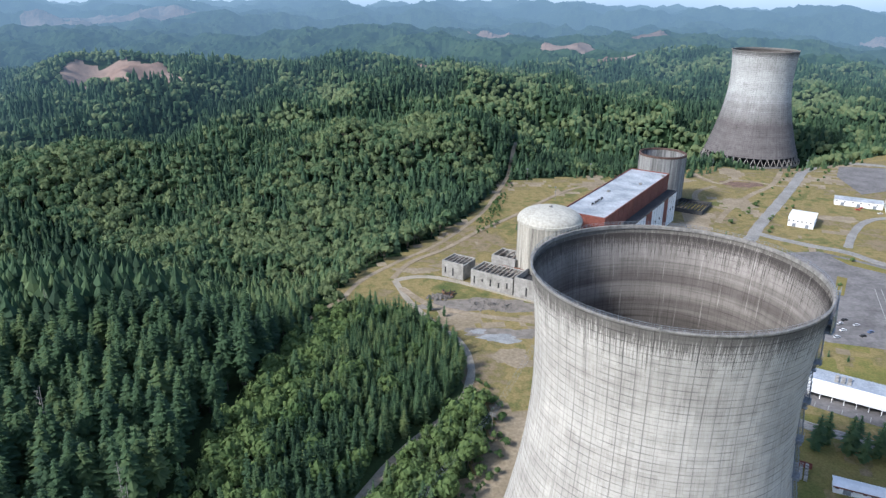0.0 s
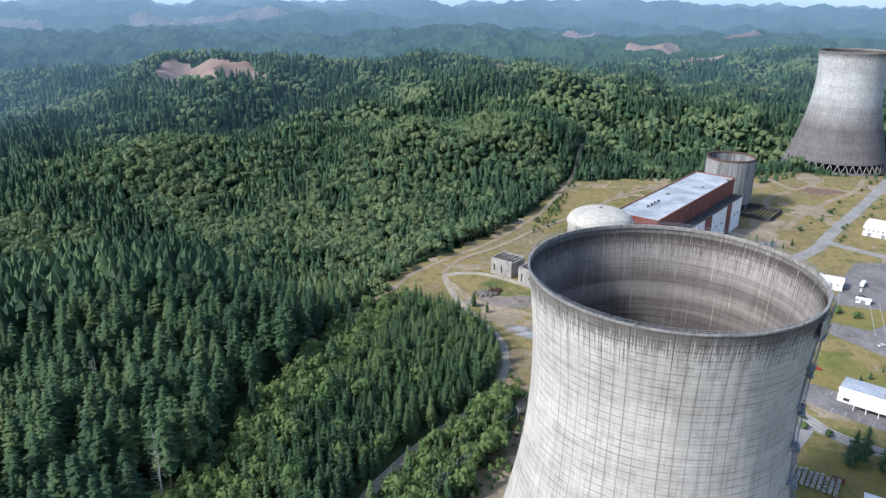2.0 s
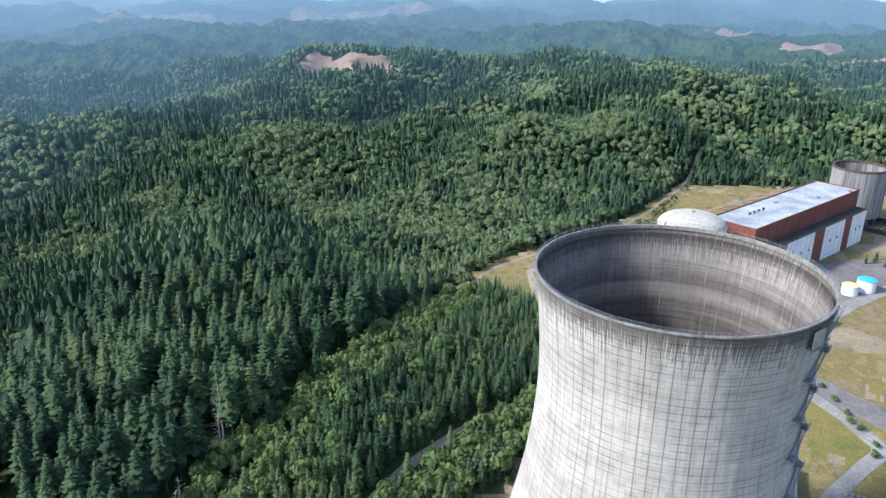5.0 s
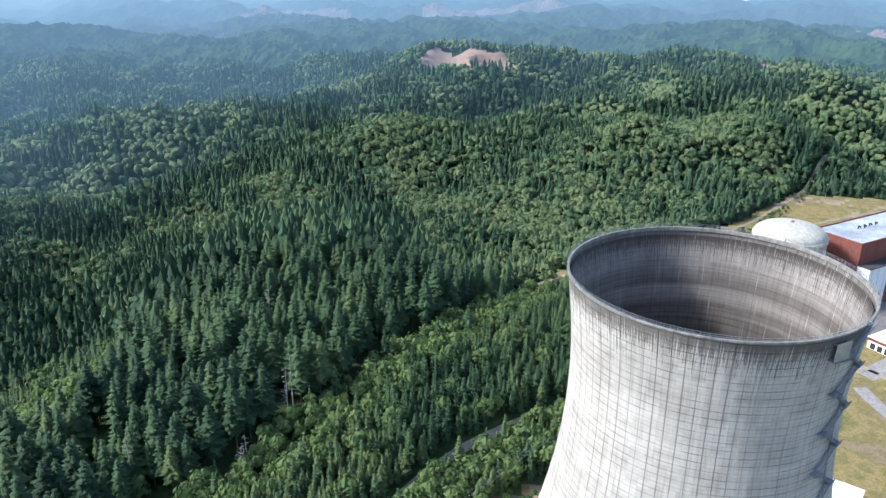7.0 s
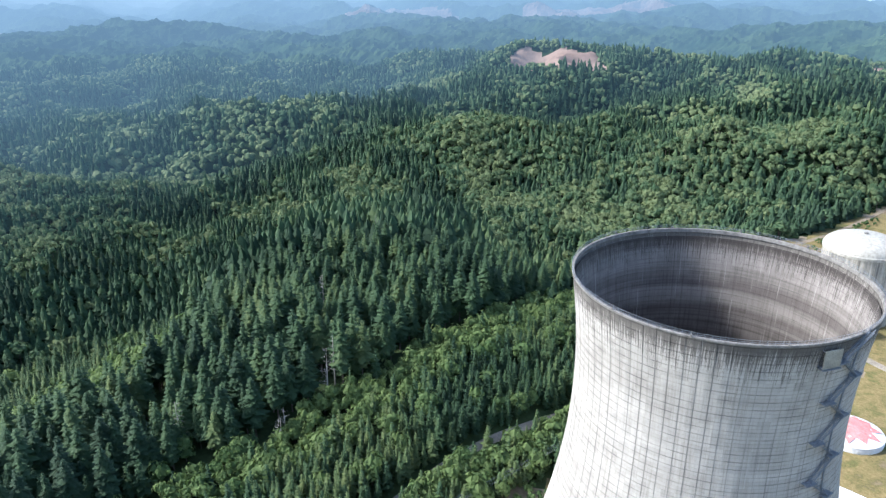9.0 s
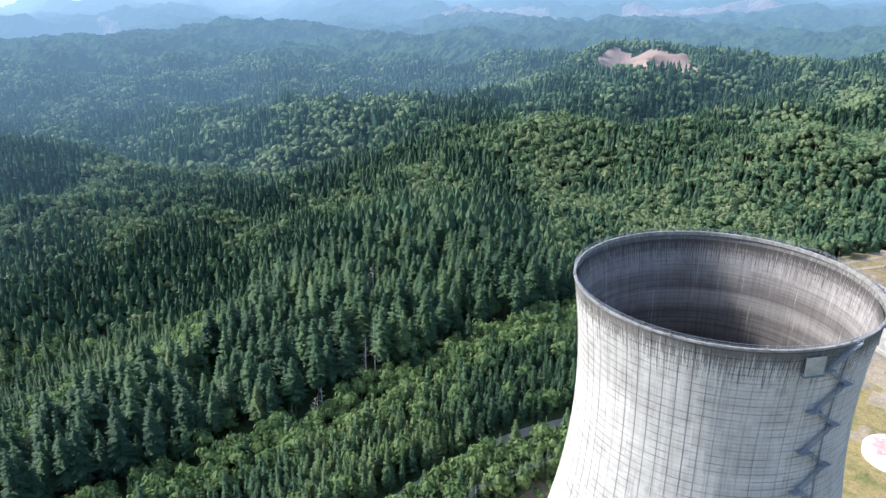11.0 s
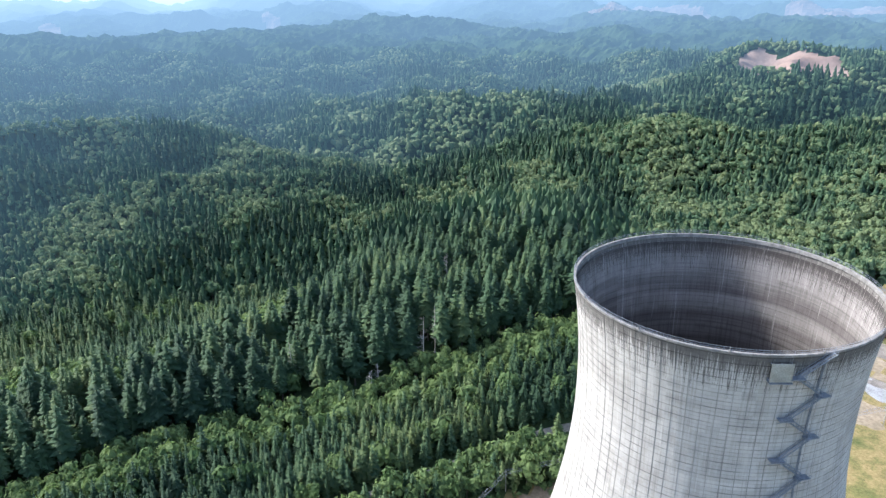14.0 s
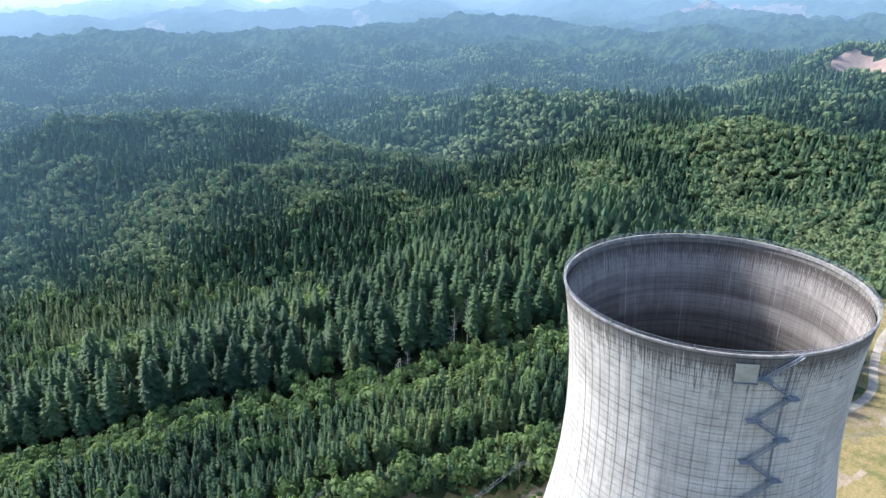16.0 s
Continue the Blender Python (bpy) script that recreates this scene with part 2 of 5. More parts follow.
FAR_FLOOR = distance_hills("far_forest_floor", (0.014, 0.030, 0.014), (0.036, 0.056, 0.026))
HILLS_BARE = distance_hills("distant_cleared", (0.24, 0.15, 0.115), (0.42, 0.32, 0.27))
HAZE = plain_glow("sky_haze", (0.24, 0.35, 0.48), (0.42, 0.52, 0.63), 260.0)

# ---- geometry helpers ----


def meshed(name, verts, faces, mats, index=None, tint=None, smooth=False):
    """A mesh object from arrays of corners and faces of equal size."""
    me = bpy.data.meshes.new(name)
    verts, faces = np.asarray(verts, np.float32), np.asarray(faces, np.int32)
    n, k = faces.shape
    me.vertices.add(len(verts))
    me.vertices.foreach_set("co", verts.ravel())
    me.loops.add(n * k)
    me.loops.foreach_set("vertex_index", faces.ravel())
    me.polygons.add(n)
    me.polygons.foreach_set("loop_start", np.arange(0, n * k, k, dtype=np.int32))
    for mat in mats:
        me.materials.append(mat)
    if index is not None:
        me.polygons.foreach_set("material_index", np.asarray(index, np.int32))
    me.polygons.foreach_set("use_smooth", np.full(n, smooth))
    if tint is not None:
        me.attributes.new("tint", "FLOAT", "POINT").data.foreach_set("value", np.asarray(tint, np.float32))
    me.update(calc_edges=True)
    return me


def part(name, bm, mat, parent=None, label="", smooth=False):
    """Links a bmesh as one object, under a thing where one is given."""
    me = bpy.data.meshes.new(name)
    bmesh.ops.recalc_face_normals(bm, faces=bm.faces)
    for f in bm.faces:
        f.smooth = smooth
    bm.to_mesh(me)
    bm.free()
    me.materials.append(mat)
    ob = new(name, me)
    ob.parent = parent
    return tagged(ob, label)


def thing(name, label, category, place, group="", kind=""):
    ob = new(name)
    ob.matrix_basis = place
    return tagged(ob, label, category, group, kind)


def add_box(bm, x0, y0, z0, x1, y1, z1, bevel=0.0):
    m = Matrix.Translation(((x0 + x1) / 2, (y0 + y1) / 2, (z0 + z1) / 2)) @ Matrix.Diagonal((abs(x1 - x0), abs(y1 - y0), abs(z1 - z0), 1))
    made = bmesh.ops.create_cube(bm, size=1.0, matrix=m)
    if bevel:
        edges = {e for v in made["verts"] for e in v.link_edges}
        bmesh.ops.bevel(bm, geom=list(edges), offset=bevel, segments=2, affect="EDGES", profile=0.7)
    return bm


def box(x0, y0, z0, x1, y1, z1, bevel=0.0):
    return add_box(bmesh.new(), x0, y0, z0, x1, y1, z1, bevel)


def add_bar(bm, a, b, r, sides=6, r2=None):
    a, b = Vector(a), Vector(b)
    d = b - a
    m = Matrix.Translation((a + b) / 2) @ d.to_track_quat("Z", "Y").to_matrix().to_4x4()
    bmesh.ops.create_cone(bm, cap_ends=True, segments=sides, radius1=r, radius2=r if r2 is None else r2, depth=d.length, matrix=m)
    return bm


def bar(a, b, r, sides=6, r2=None):
    return add_bar(bmesh.new(), a, b, r, sides, r2)


def lathe(profile, steps, closed=False):
    """A turned shape from (radius, height) pairs; closed joins the last pair to the first."""
    bm = bmesh.new()
    rings = [[bm.verts.new((r * math.cos(math.tau * i / steps), r * math.sin(math.tau * i / steps), z)) for i in range(steps)] if r > 1e-6 else [bm.verts.new((0, 0, z))] for r, z in profile]
    pairs = list(zip(rings, rings[1:])) + ([(rings[-1], rings[0])] if closed else [])
    for a, b in pairs:
        for i in range(steps):
            j = (i + 1) % steps
            ring = [a[i % len(a)], a[j % len(a)], b[j % len(b)], b[i % len(b)]]
            ring = list(dict.fromkeys(ring))
            if len(ring) > 2:
                bm.faces.new(ring)
    return bm


# ---- the lie of the land: hills as x, y, height, radius ----
LEVEL = 21.0
NEAR_HILLS = [(-224, 2, 22, 75), (-191, 4, 13, 75), (-263, -67, -3, 75), (-197, -42, -10, 75), (-209, -127, 12, 75), (-289, 187, 7, 75), (-315, 171, 8, 75), (-366, -9, 4, 75), (-361, -154, -4, 75), (-154, 14, 4, 75), (-126, 91, 5, 75), (-141, 163, 19, 75), (-177, -31, -10, 75), (-199, 279, -8, 75), (-150, -120, 14, 75), (-250, -250, 7, 75), (-528, 1, 10, 75), (-440, -300, 8, 75), (-398, -30, -22, 46), (-415, 55, -20, 50), (-385, -115, -14, 46)]
MID_HILLS = [(-329, -13, 4, 95), (-305, 177, 16, 95), (-419, -121, 10, 95), (-474, -20, -6, 95), (-532, -85, 5, 95), (-283, 530, 5, 95), (-202, 572, 10, 95), (-634, -23, 13, 95), (-550, 339, 4, 95), (-509, 408, -10, 95), (-437, 497, -5, 95), (-662, 66, 11, 95), (-197, 672, 37, 95), (-699, -106, 26, 95), (-54, 710, 74, 95), (-691, 180, 22, 95), (-523, 504, 66, 95), (-399, 617, 35, 95), (-644, 356, 33, 95), (-290, 685, 27, 95), (-755, 282, -42, 95)]
WEST_HILLS = [(-790, 203, 21, 95), (-853, -67, 33, 95), (-599, 633, 10, 95), (-871, 47, 51, 95), (-855, -230, 80, 95), (-854, 325, -7, 95), (-766, 509, 27, 95), (-363, 913, 48, 95), (-747, 639, 22, 95), (-890, 447, 60, 95), (-561, 870, 14, 95), (-232, 1014, 16, 95), (-404, 978, -8, 95), (-1015, 314, 24, 95), (-502, 957, -12, 95), (317, 1036, 1, 95), (-48, 1083, 23, 95), (-147, 1110, 30, 155), (-761, 823, 78, 155), (576, 980, 59, 155), (136, 1129, 50, 155)]
NORTH_HILLS = [(-1154, -250, 50, 155), (-1201, -34, 17, 155), (-1219, 168, 26, 155), (-517, 1153, 58, 155), (-846, 940, -91, 155), (-745, 1048, 99, 155), (-1142, 617, 32, 155), (-250, 1283, 61, 155), (-1222, 488, -7, 155), (-1304, -254, 13, 155), (-1049, 833, 6, 155), (-407, 1320, 14, 155), (400, 1324, 20, 155), (-59, 1382, 48, 155), (-861, 1134, 15, 155), (709, 1249, 36, 155), (-1461, 231, 3, 155), (-1500, 1, 11, 155), (193, 1524, 23, 155), (-1040, 1132, 44, 155), (-1554, -262, 21, 155)]
FAR_HILLS = [(-857, 1334, 29, 155), (-1522, 525, -2, 155), (-668, 1491, 41, 155), (-348, 1653, 44, 155), (-1322, 1052, -6, 155), (-1476, 910, 48, 240), (509, 1709, 74, 240), (-1231, 1293, 14, 240), (-1799, 320, 40, 240), (-1847, 44, 17, 240), (-1854, -268, 48, 240), (909, 1653, 74, 240), (257, 1970, 20, 240), (-1891, 680, 43, 240), (-1552, 1372, -5, 240), (-84, 2082, 83, 240), (-1828, 1027, 11, 240), (-2204, -275, 86, 240), (-2244, 95, 50, 240), (-1553, 1678, 54, 240), (-1788, 1429, 48, 240)]
EDGE_HILLS = [(-638, 1044, 20, 85), (-2283, 447, 51, 240), (-1289, 2007, 29, 240), (-851, 2245, 32, 240), (328, 2465, 50, 240), (-492, 2440, 87, 240), (-2352, 873, 64, 240), (731, 2477, 93, 240), (-1077, 2349, 21, 240), (1229, 2275, 74, 240), (-2343, 1336, 107, 240), (-111, 2781, 76, 240), (-1895, 2043, 13, 240), (-1384, 2452, 53, 240), (-1739, 2238, 61, 240), (-1614, 2511, 6, 240), (-1107, 3003, 80, 240), (-2298, 2301, 55, 240), (-1000, -1500, 62, 360), (1500, -500, 63, 360), (0, -1500, 42, 360)]
SITE = [(-104, -75), (-95, -18), (-81, 20), (-66, 52), (-50, 92), (-46, 115), (-52, 138), (-57, 158), (-62, 190), (-85, 225), (-135, 255), (-150, 268), (-140, 300), (-118, 340), (-84, 388), (-48, 466),
        (-10, 590), (70, 620), (190, 640), (270, 690), (300, 740), (440, 760), (520, 768), (760, 780), (760, 200), (500, -300), (60, -300)]


def waves(x, y, size, seed):
    """Smooth unevenness from crossing waves, for arrays of places."""
    r = np.random.RandomState(seed)
    total = np.zeros_like(x)
    for k in range(7):
        a, f, p = r.uniform(0, math.tau), (0.6 + 0.32 * k) * math.tau / size, r.uniform(0, math.tau)
        total += np.sin((x * np.cos(a) + y * np.sin(a)) * f + p + 1.3 * np.sin((y * np.cos(a) - x * np.sin(a)) * f * 0.7 + p)) / (1 + 0.45 * k)
    return total / 2.6


def within(x, y, ring):
    """How far each place is inside the ring (metres; minus: outside)."""
    inside, near = np.zeros(x.shape, bool), np.full(x.shape, 1e9)
    for (ax, ay), (bx, by) in zip(ring, ring[1:] + ring[:1]):
        cross = (ay > y) != (by > y)
        inside ^= cross & (x < (bx - ax) * (y - ay) / (by - ay + 1e-9) + ax)
        k = np.clip(((x - ax) * (bx - ax) + (y - ay) * (by - ay)) / ((bx - ax) ** 2 + (by - ay) ** 2), 0, 1)
        near = np.minimum(near, np.hypot(x - ax - k * (bx - ax), y - ay - k * (by - ay)))
    return np.where(inside, near, -near)


def step(v, a, b):
    k = np.clip((v - a) / (b - a), 0, 1)
    return k * k * (3 - 2 * k)


def ground_z(x, y):
    x, y = np.asarray(x, float), np.asarray(y, float)
    away = np.hypot(x, y)
    wild = -45 * step(away, 380, 900) + step(away, 2800, 4600) * (112 + 26 * y / np.maximum(away, 1))
    for hx, hy, h, r in NEAR_HILLS + MID_HILLS + WEST_HILLS + NORTH_HILLS + FAR_HILLS + EDGE_HILLS:
        wild += h * np.exp(-((x - hx) ** 2 + (y - hy) ** 2) / (2 * r * r))
    wild += waves(x, y, 230, 3) * 9 * step(away, 330, 800) + waves(x, y, 420, 4) * 9 * step(away, 600, 1600) + waves(x, y, 800, 5) * 14 * step(away, 1500, 3200)
    wild += (0.45 - np.abs(waves(x, y, 520, 6))) * 26 * step(away, 500, 1500) + (0.45 - np.abs(waves(x, y, 250, 7))) * 34 * step(away, 350, 900)
    wild += (0.5 - np.abs(waves(x, y, 1500, 10))) * 90 * step(away, 2700, 3600)
    flat = LEVEL - 9 * (1 - step(np.hypot(x + 20, y + 5), 60, 150)) - 19 * (1 - step(np.hypot(x - 364, y - 832), 80, 190))
    return wild + (flat - wild) * step(within(x, y, SITE), -70, 0)


def height(x, y):
    return float(ground_z(np.array([x]), np.array([y]))[0])


CLEARINGS = [(-638, 1044, 96, 62), (-1818, 3104, 150, 120), (-1662, 3306, 230, 130), (-1394, 3355, 180, 110), (-2386, 2397, 260, 110), (-2392, 2849, 200, 90), (90, 2731, 130, 110), (276, 1973, 110, 50), (302, 1686, 90, 18), (-120, 1359, 45, 14), (630, 2425, 90, 50), (-3427, 1146, 120, 40), (-2580, 2846, 240, 70), (-3472, 172, 130, 40), (1875, 3232, 120, 60), (-899, 1979, 50, 20)]


def cleared(x, y):
    hit = np.zeros(np.shape(x), bool)
    wob = waves(np.asarray(x, float), np.asarray(y, float), 120, 9) * 0.3
    for cx, cy, rx, ry in CLEARINGS:
        hit |= ((x - cx) / rx) ** 2 + ((y - cy) / ry) ** 2 < 1 + wob
    return hit


# ground and far hills: rings about a point under the path, close together where the view goes
HUB = (30.0, -190.0)
turns = np.concatenate([np.arange(-38, 104, 0.27), np.arange(104, 322, 4.0)])
reach = np.concatenate([np.arange(0, 520, 8), np.arange(520, 1000, 9), np.arange(1000, 1880, 11)])
outer = np.concatenate([[reach[-1]], np.arange(1892, 2800, 12), np.arange(2800, 4800, 20)])


def rings(name, dist, mats, pick, rough):
    a, d = np.meshgrid(np.radians(turns), dist)
    x, y = HUB[0] - np.sin(a) * d, HUB[1] + np.cos(a) * d
    z = ground_z(x, y)
    if rough:
        z += np.where(cleared(x, y), 0, np.random.RandomState(8).uniform(-1, 1, z.shape) * rough) * (d > dist[0])
    rows, cols = a.shape
    i, j = np.meshgrid(np.arange(rows - 1), np.arange(cols), indexing="ij")
    k = (j + 1) % cols
    quad = np.stack([i * cols + j, i * cols + k, (i + 1) * cols + k, (i + 1) * cols + j], -1).reshape(-1, 4)
    v = np.stack([x, y, z], -1).reshape(-1, 3)
    mid = v[quad].mean(1)
    return tagged(new(name, meshed(name, v, quad[:, ::-1], mats, pick(mid[:, 0], mid[:, 1]), smooth=not rough)), kind="structure")


def near_kind(x, y):
    inside = within(x, y, SITE) + waves(x, y, 40, 12) * 6
    k = np.where(inside > -3, 0, 1)
    k = np.where((inside > -3) & (waves(x, y, 120, 13) + 0.6 * waves(x, y, 35, 14) > 0.62), 2, k)
    apron = (np.hypot(x + 10, y - 40) < 92 + waves(x, y, 30, 15) * 8) & (x < -18) & (inside > -2)
    k = np.where(apron, 2, k)
    lawn = ((x > 70) & (y < 215) & (y > 40)) & (inside > 0)
    k = np.where(lawn & (waves(x, y, 60, 16) > -0.2), 3, k)
    k = np.where((k == 1) & (np.hypot(x - HUB[0], y - HUB[1]) > 470), 5, k)
    return np.where(cleared(x, y), 4, k)


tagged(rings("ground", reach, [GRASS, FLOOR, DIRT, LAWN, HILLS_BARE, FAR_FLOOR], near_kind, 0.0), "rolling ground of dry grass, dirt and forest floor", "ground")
tagged(rings("backdrop_hills", outer, [HILLS, HILLS_BARE], lambda x, y: cleared(x, y).astype(int), 4.5), "distant wooded hills with cleared slopes under painted blue haze", "hills")
bm = bmesh.new()
wall = [[bm.verts.new((HUB[0] + 4840 * math.sin(i * math.tau / 96), HUB[1] + 4840 * math.cos(i * math.tau / 96), z)) for z in (-150, 20, 150, 420)] for i in range(96)]
for a, b in zip(wall, wall[1:] + wall[:1]):
    for i in range(3):
        bm.faces.new((a[i], b[i], b[i + 1], a[i + 1]))
tagged(part("backdrop_sky", bm, HAZE, smooth=True), "pale hazy sky low over the horizon", "sky", kind="structure")

# ---- cooling towers ----


def shell_r(z, rim=151.0):
    return 41.0 * math.sqrt(1 + ((z - 116.0) / 92.0) ** 2)


def cooling_tower(label, place, skin, detail):
    """A hyperbolic shell on slanted legs; its lifts and seams are shallow steps in the skin."""
    tower = thing("cooling_tower", label, "cooling tower", place, "twin cooling towers")
    cols, lift = 72, 2.4
    side = []
    for c in range(cols):
        a = math.tau * (c + 0.5) / cols
        w = math.tau / cols
        side += [(a - 0.46 * w, 0.0), (a - 0.02 * w, 0.0), (a, -0.07)] if detail else [(a - 0.46 * w, 0.0), (a, 0.0)]
    levels, z = [], 12.0
    while z < 150.2:
        levels += [(z, 0.0), (z + 0.16, 0.07 if detail else 0.03), (min(z + lift - 0.02, 150.4), 0.07 if detail else 0.03)]
        z += lift
    verts = [((shell_r(z) + o + g) * math.cos(a), (shell_r(z) + o + g) * math.sin(a), z) for z, o in levels for a, g in side]
    n = len(side)
    faces = [(r * n + i, r * n + (i + 1) % n, (r + 1) * n + (i + 1) % n, (r + 1) * n + i) for r in range(len(levels) - 1) for i in range(n)]
    ob = new("shell", meshed("shell", verts, faces, [skin]))
    ob.parent = tower
    tagged(ob, "pale weathered concrete shell with grid of form marks")
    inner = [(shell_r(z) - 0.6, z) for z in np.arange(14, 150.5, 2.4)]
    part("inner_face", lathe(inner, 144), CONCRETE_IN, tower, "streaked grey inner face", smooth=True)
    part("rim", lathe([(shell_r(151) - 0.62, 149.8), (shell_r(151) - 0.62, 151.0), (shell_r(151) - 0.55, 151.06), (shell_r(151) + 0.12, 151.06), (shell_r(151) + 0.18, 151.0), (shell_r(151) + 0.18, 150.6), (shell_r(151) + 0.05, 150.4)], 180, True), RIM, tower, "stained concrete walkway ring")
    part("skirt", lathe([(shell_r(12) - 1.0, 12.2), (shell_r(12) + 0.7, 12.2), (shell_r(12) + 0.9, 10.6), (shell_r(12) - 0.8, 10.4)], 120, True), skin, tower)
    if detail:
        for r, h in ((0.1, 1.1), (0.1, 0.55)):
            rr = shell_r(151) + r
            part("handrail", lathe([(rr - 0.04, 151.1 + h), (rr + 0.04, 151.1 + h), (rr + 0.04, 151.17 + h), (rr - 0.04, 151.17 + h)], 180, True), STEEL, tower)
        bm = bmesh.new()
        for i in range(150):
            for r in (0.1,):
                c, s = math.cos(math.tau * i / 150), math.sin(math.tau * i / 150)
                rr = shell_r(151) + r
                add_bar(bm, (rr * c, rr * s, 151.1), (rr * c, rr * s, 152.3), 0.05, 4)
        tagged(part("rail_posts", bm, STEEL, tower), kind="stuff")
        for i in range(12):
            a = math.tau * (i + 0.3) / 12
            x, y = (shell_r(151) + 0.2) * math.cos(a), (shell_r(151) + 0.2) * math.sin(a)
            lamp = bmesh.new()
            add_box(lamp, x - 0.25, y - 0.25, 151.06, x + 0.25, y + 0.25, 151.6, 0.06)
            add_bar(lamp, (x, y, 151.6), (x, y, 152.4), 0.1, 8)
            part("beacon", lamp, RIM, tower, "small pale warning light box")
    legs = 44
    for i in range(legs):
        a, b = math.tau * i / legs, math.tau * (i + 0.5) / legs
        foot = Vector(((shell_r(12) + 3.5) * math.cos(b), (shell_r(12) + 3.5) * math.sin(b), -1.0))
        for top in (a, math.tau * (i + 1) / legs):
            part("leg", bar(foot, (shell_r(12) * math.cos(top), shell_r(12) * math.sin(top), 10.8), 0.55, 8), RIM, tower)
    part("basin_wall", lathe([(shell_r(12) + 5, -2), (shell_r(12) + 5, 1.2), (shell_r(12) + 5.5, 1.2), (shell_r(12) + 5.5, -2)], 96, True), RIM, tower)
    part("basin_floor", lathe([(0, 0.0), (shell_r(12) + 5, 0.0)], 64), DARK, tower, "near-black basin floor")
    return tower


def zigzag_stair(tower, turn, first_z, flights, drop, half, panel_turn):
    """Steel flights that zigzag down the shell, with landings, rails and hoops, and the panel box beside them."""
    for k in range(flights):
        z0, z1 = first_z - k * drop, first_z - (k + 1) * drop
        a0, a1 = (turn + half, turn - half) if k % 2 == 0 else (turn - half, turn + half)
        at = lambda a, z, o: Vector(((shell_r(z) + o) * math.cos(a), (shell_r(z) + o) * math.sin(a), z))
        bm = bmesh.new()
        for o in (0.5, 1.6):
            add_bar(bm, at(a0, z0, o), at(a1, z1, o), 0.16, 6)
            add_bar(bm, at(a0, z0 + 1.1, o), at(a1, z1 + 1.1, o), 0.07, 5)
            for s in range(7):
                f = s / 6
                p = at(a0 + (a1 - a0) * f, z0 + (z1 - z0) * f, o)
                add_bar(bm, p, p + Vector((0, 0, 1.1)), 0.05, 4)
        for s in range(22):
            f = (s + 0.5) / 22
            add_bar(bm, at(a0 + (a1 - a0) * f, z0 + (z1 - z0) * f, 0.5), at(a0 + (a1 - a0) * f, z0 + (z1 - z0) * f, 1.6), 0.11, 4)
        part("stair_flight", bm, STEEL, tower, "blue-grey steel stair flight")
        c = at(a1, z1, 0.9)
        bm = bmesh.new()
        t = Vector((-math.sin(a1), math.cos(a1), 0))
        o = Vector((math.cos(a1), math.sin(a1), 0))
        quad = [c + t * s * 1.9 + o * d + Vector((0, 0, h)) for h in (-0.12, 0.12) for s, d in ((-1, -1.2), (1, -1.2), (1, 1.2), (-1, 1.2))]
        v = [bm.verts.new(q) for q in quad]
        for f in ((0, 1, 2, 3), (4, 5, 6, 7), (0, 1, 5, 4), (1, 2, 6, 5), (2, 3, 7, 6), (3, 0, 4, 7)):
            bm.faces.new([v[i] for i in f])
        for s, d in ((-1, 1.2), (0, 1.2), (1, 1.2), (-1, 0), (1, 0)):
            p = c + t * s * 1.9 + o * d
            add_bar(bm, p, p + Vector((0, 0, 1.2)), 0.05, 4)
        for h in (0.65, 1.2):
            add_bar(bm, c - t * 1.9 + o * 1.2 + Vector((0, 0, h)), c + t * 1.9 + o * 1.2 + Vector((0, 0, h)), 0.05, 4)
        for s in (-1.6, 1.6):
            add_bar(bm, c + t * s + o * 1.2, c + t * s - o * 1.1 - Vector((0, 0, 2.0)), 0.1, 5)
        part("landing", bm, STEEL, tower, "steel landing on brackets")
    # two cable runs that follow the shell downwards
    for da in (half * 0.62, half * 0.72):
        bm = bmesh.new()
        for z in range(20, 150, 5):
            a = turn + da
            add_bar(bm, ((shell_r(z) + 0.25) * math.cos(a), (shell_r(z) + 0.25) * math.sin(a), z), ((shell_r(z + 5) + 0.25) * math.cos(a), (shell_r(z + 5) + 0.25) * math.sin(a), z + 5), 0.13, 5)
        part("cable_run", bm, STEEL, tower)
    m = Matrix.Rotation(panel_turn, 4, "Z")
    r = shell_r(146)
    bm = box(r + 1.3, -2.7, 143.9, r + 1.65, 2.7, 149.0, 0.08)
    bm.transform(m)
    part("panel", bm, surface("panel_sheet", (0.27, 0.255, 0.21), (0.36, 0.345, 0.29), 0.4, 0.6, 0.1), tower, "beige sheet metal panel")
    for s in (-2.5, 0, 2.5):
        for z in (144.1, 148.7):
            bm = bar((r - 0.4, s, z), (r + 1.4, s, z), 0.12, 5)
            bm.transform(m)
            part("panel_bracket", bm, STEEL, tower)
    bm = box(r - 0.2, -2.9, 143.6, r + 2.1, 2.9, 143.75)
    bm.transform(m)
    part("panel_deck", bm, STEEL, tower)


near_tower = cooling_tower("tall pale concrete cooling tower with a zigzag steel stair", Matrix(), CONCRETE, True)
zigzag_stair(near_tower, radians(-23.4), 151.0, 21, 6.5, radians(5.7), radians(-34.6))
far_tower = cooling_tower("concrete cooling tower stained brown towards its base", pose(364, 832, 0), CONCRETE_2, False)

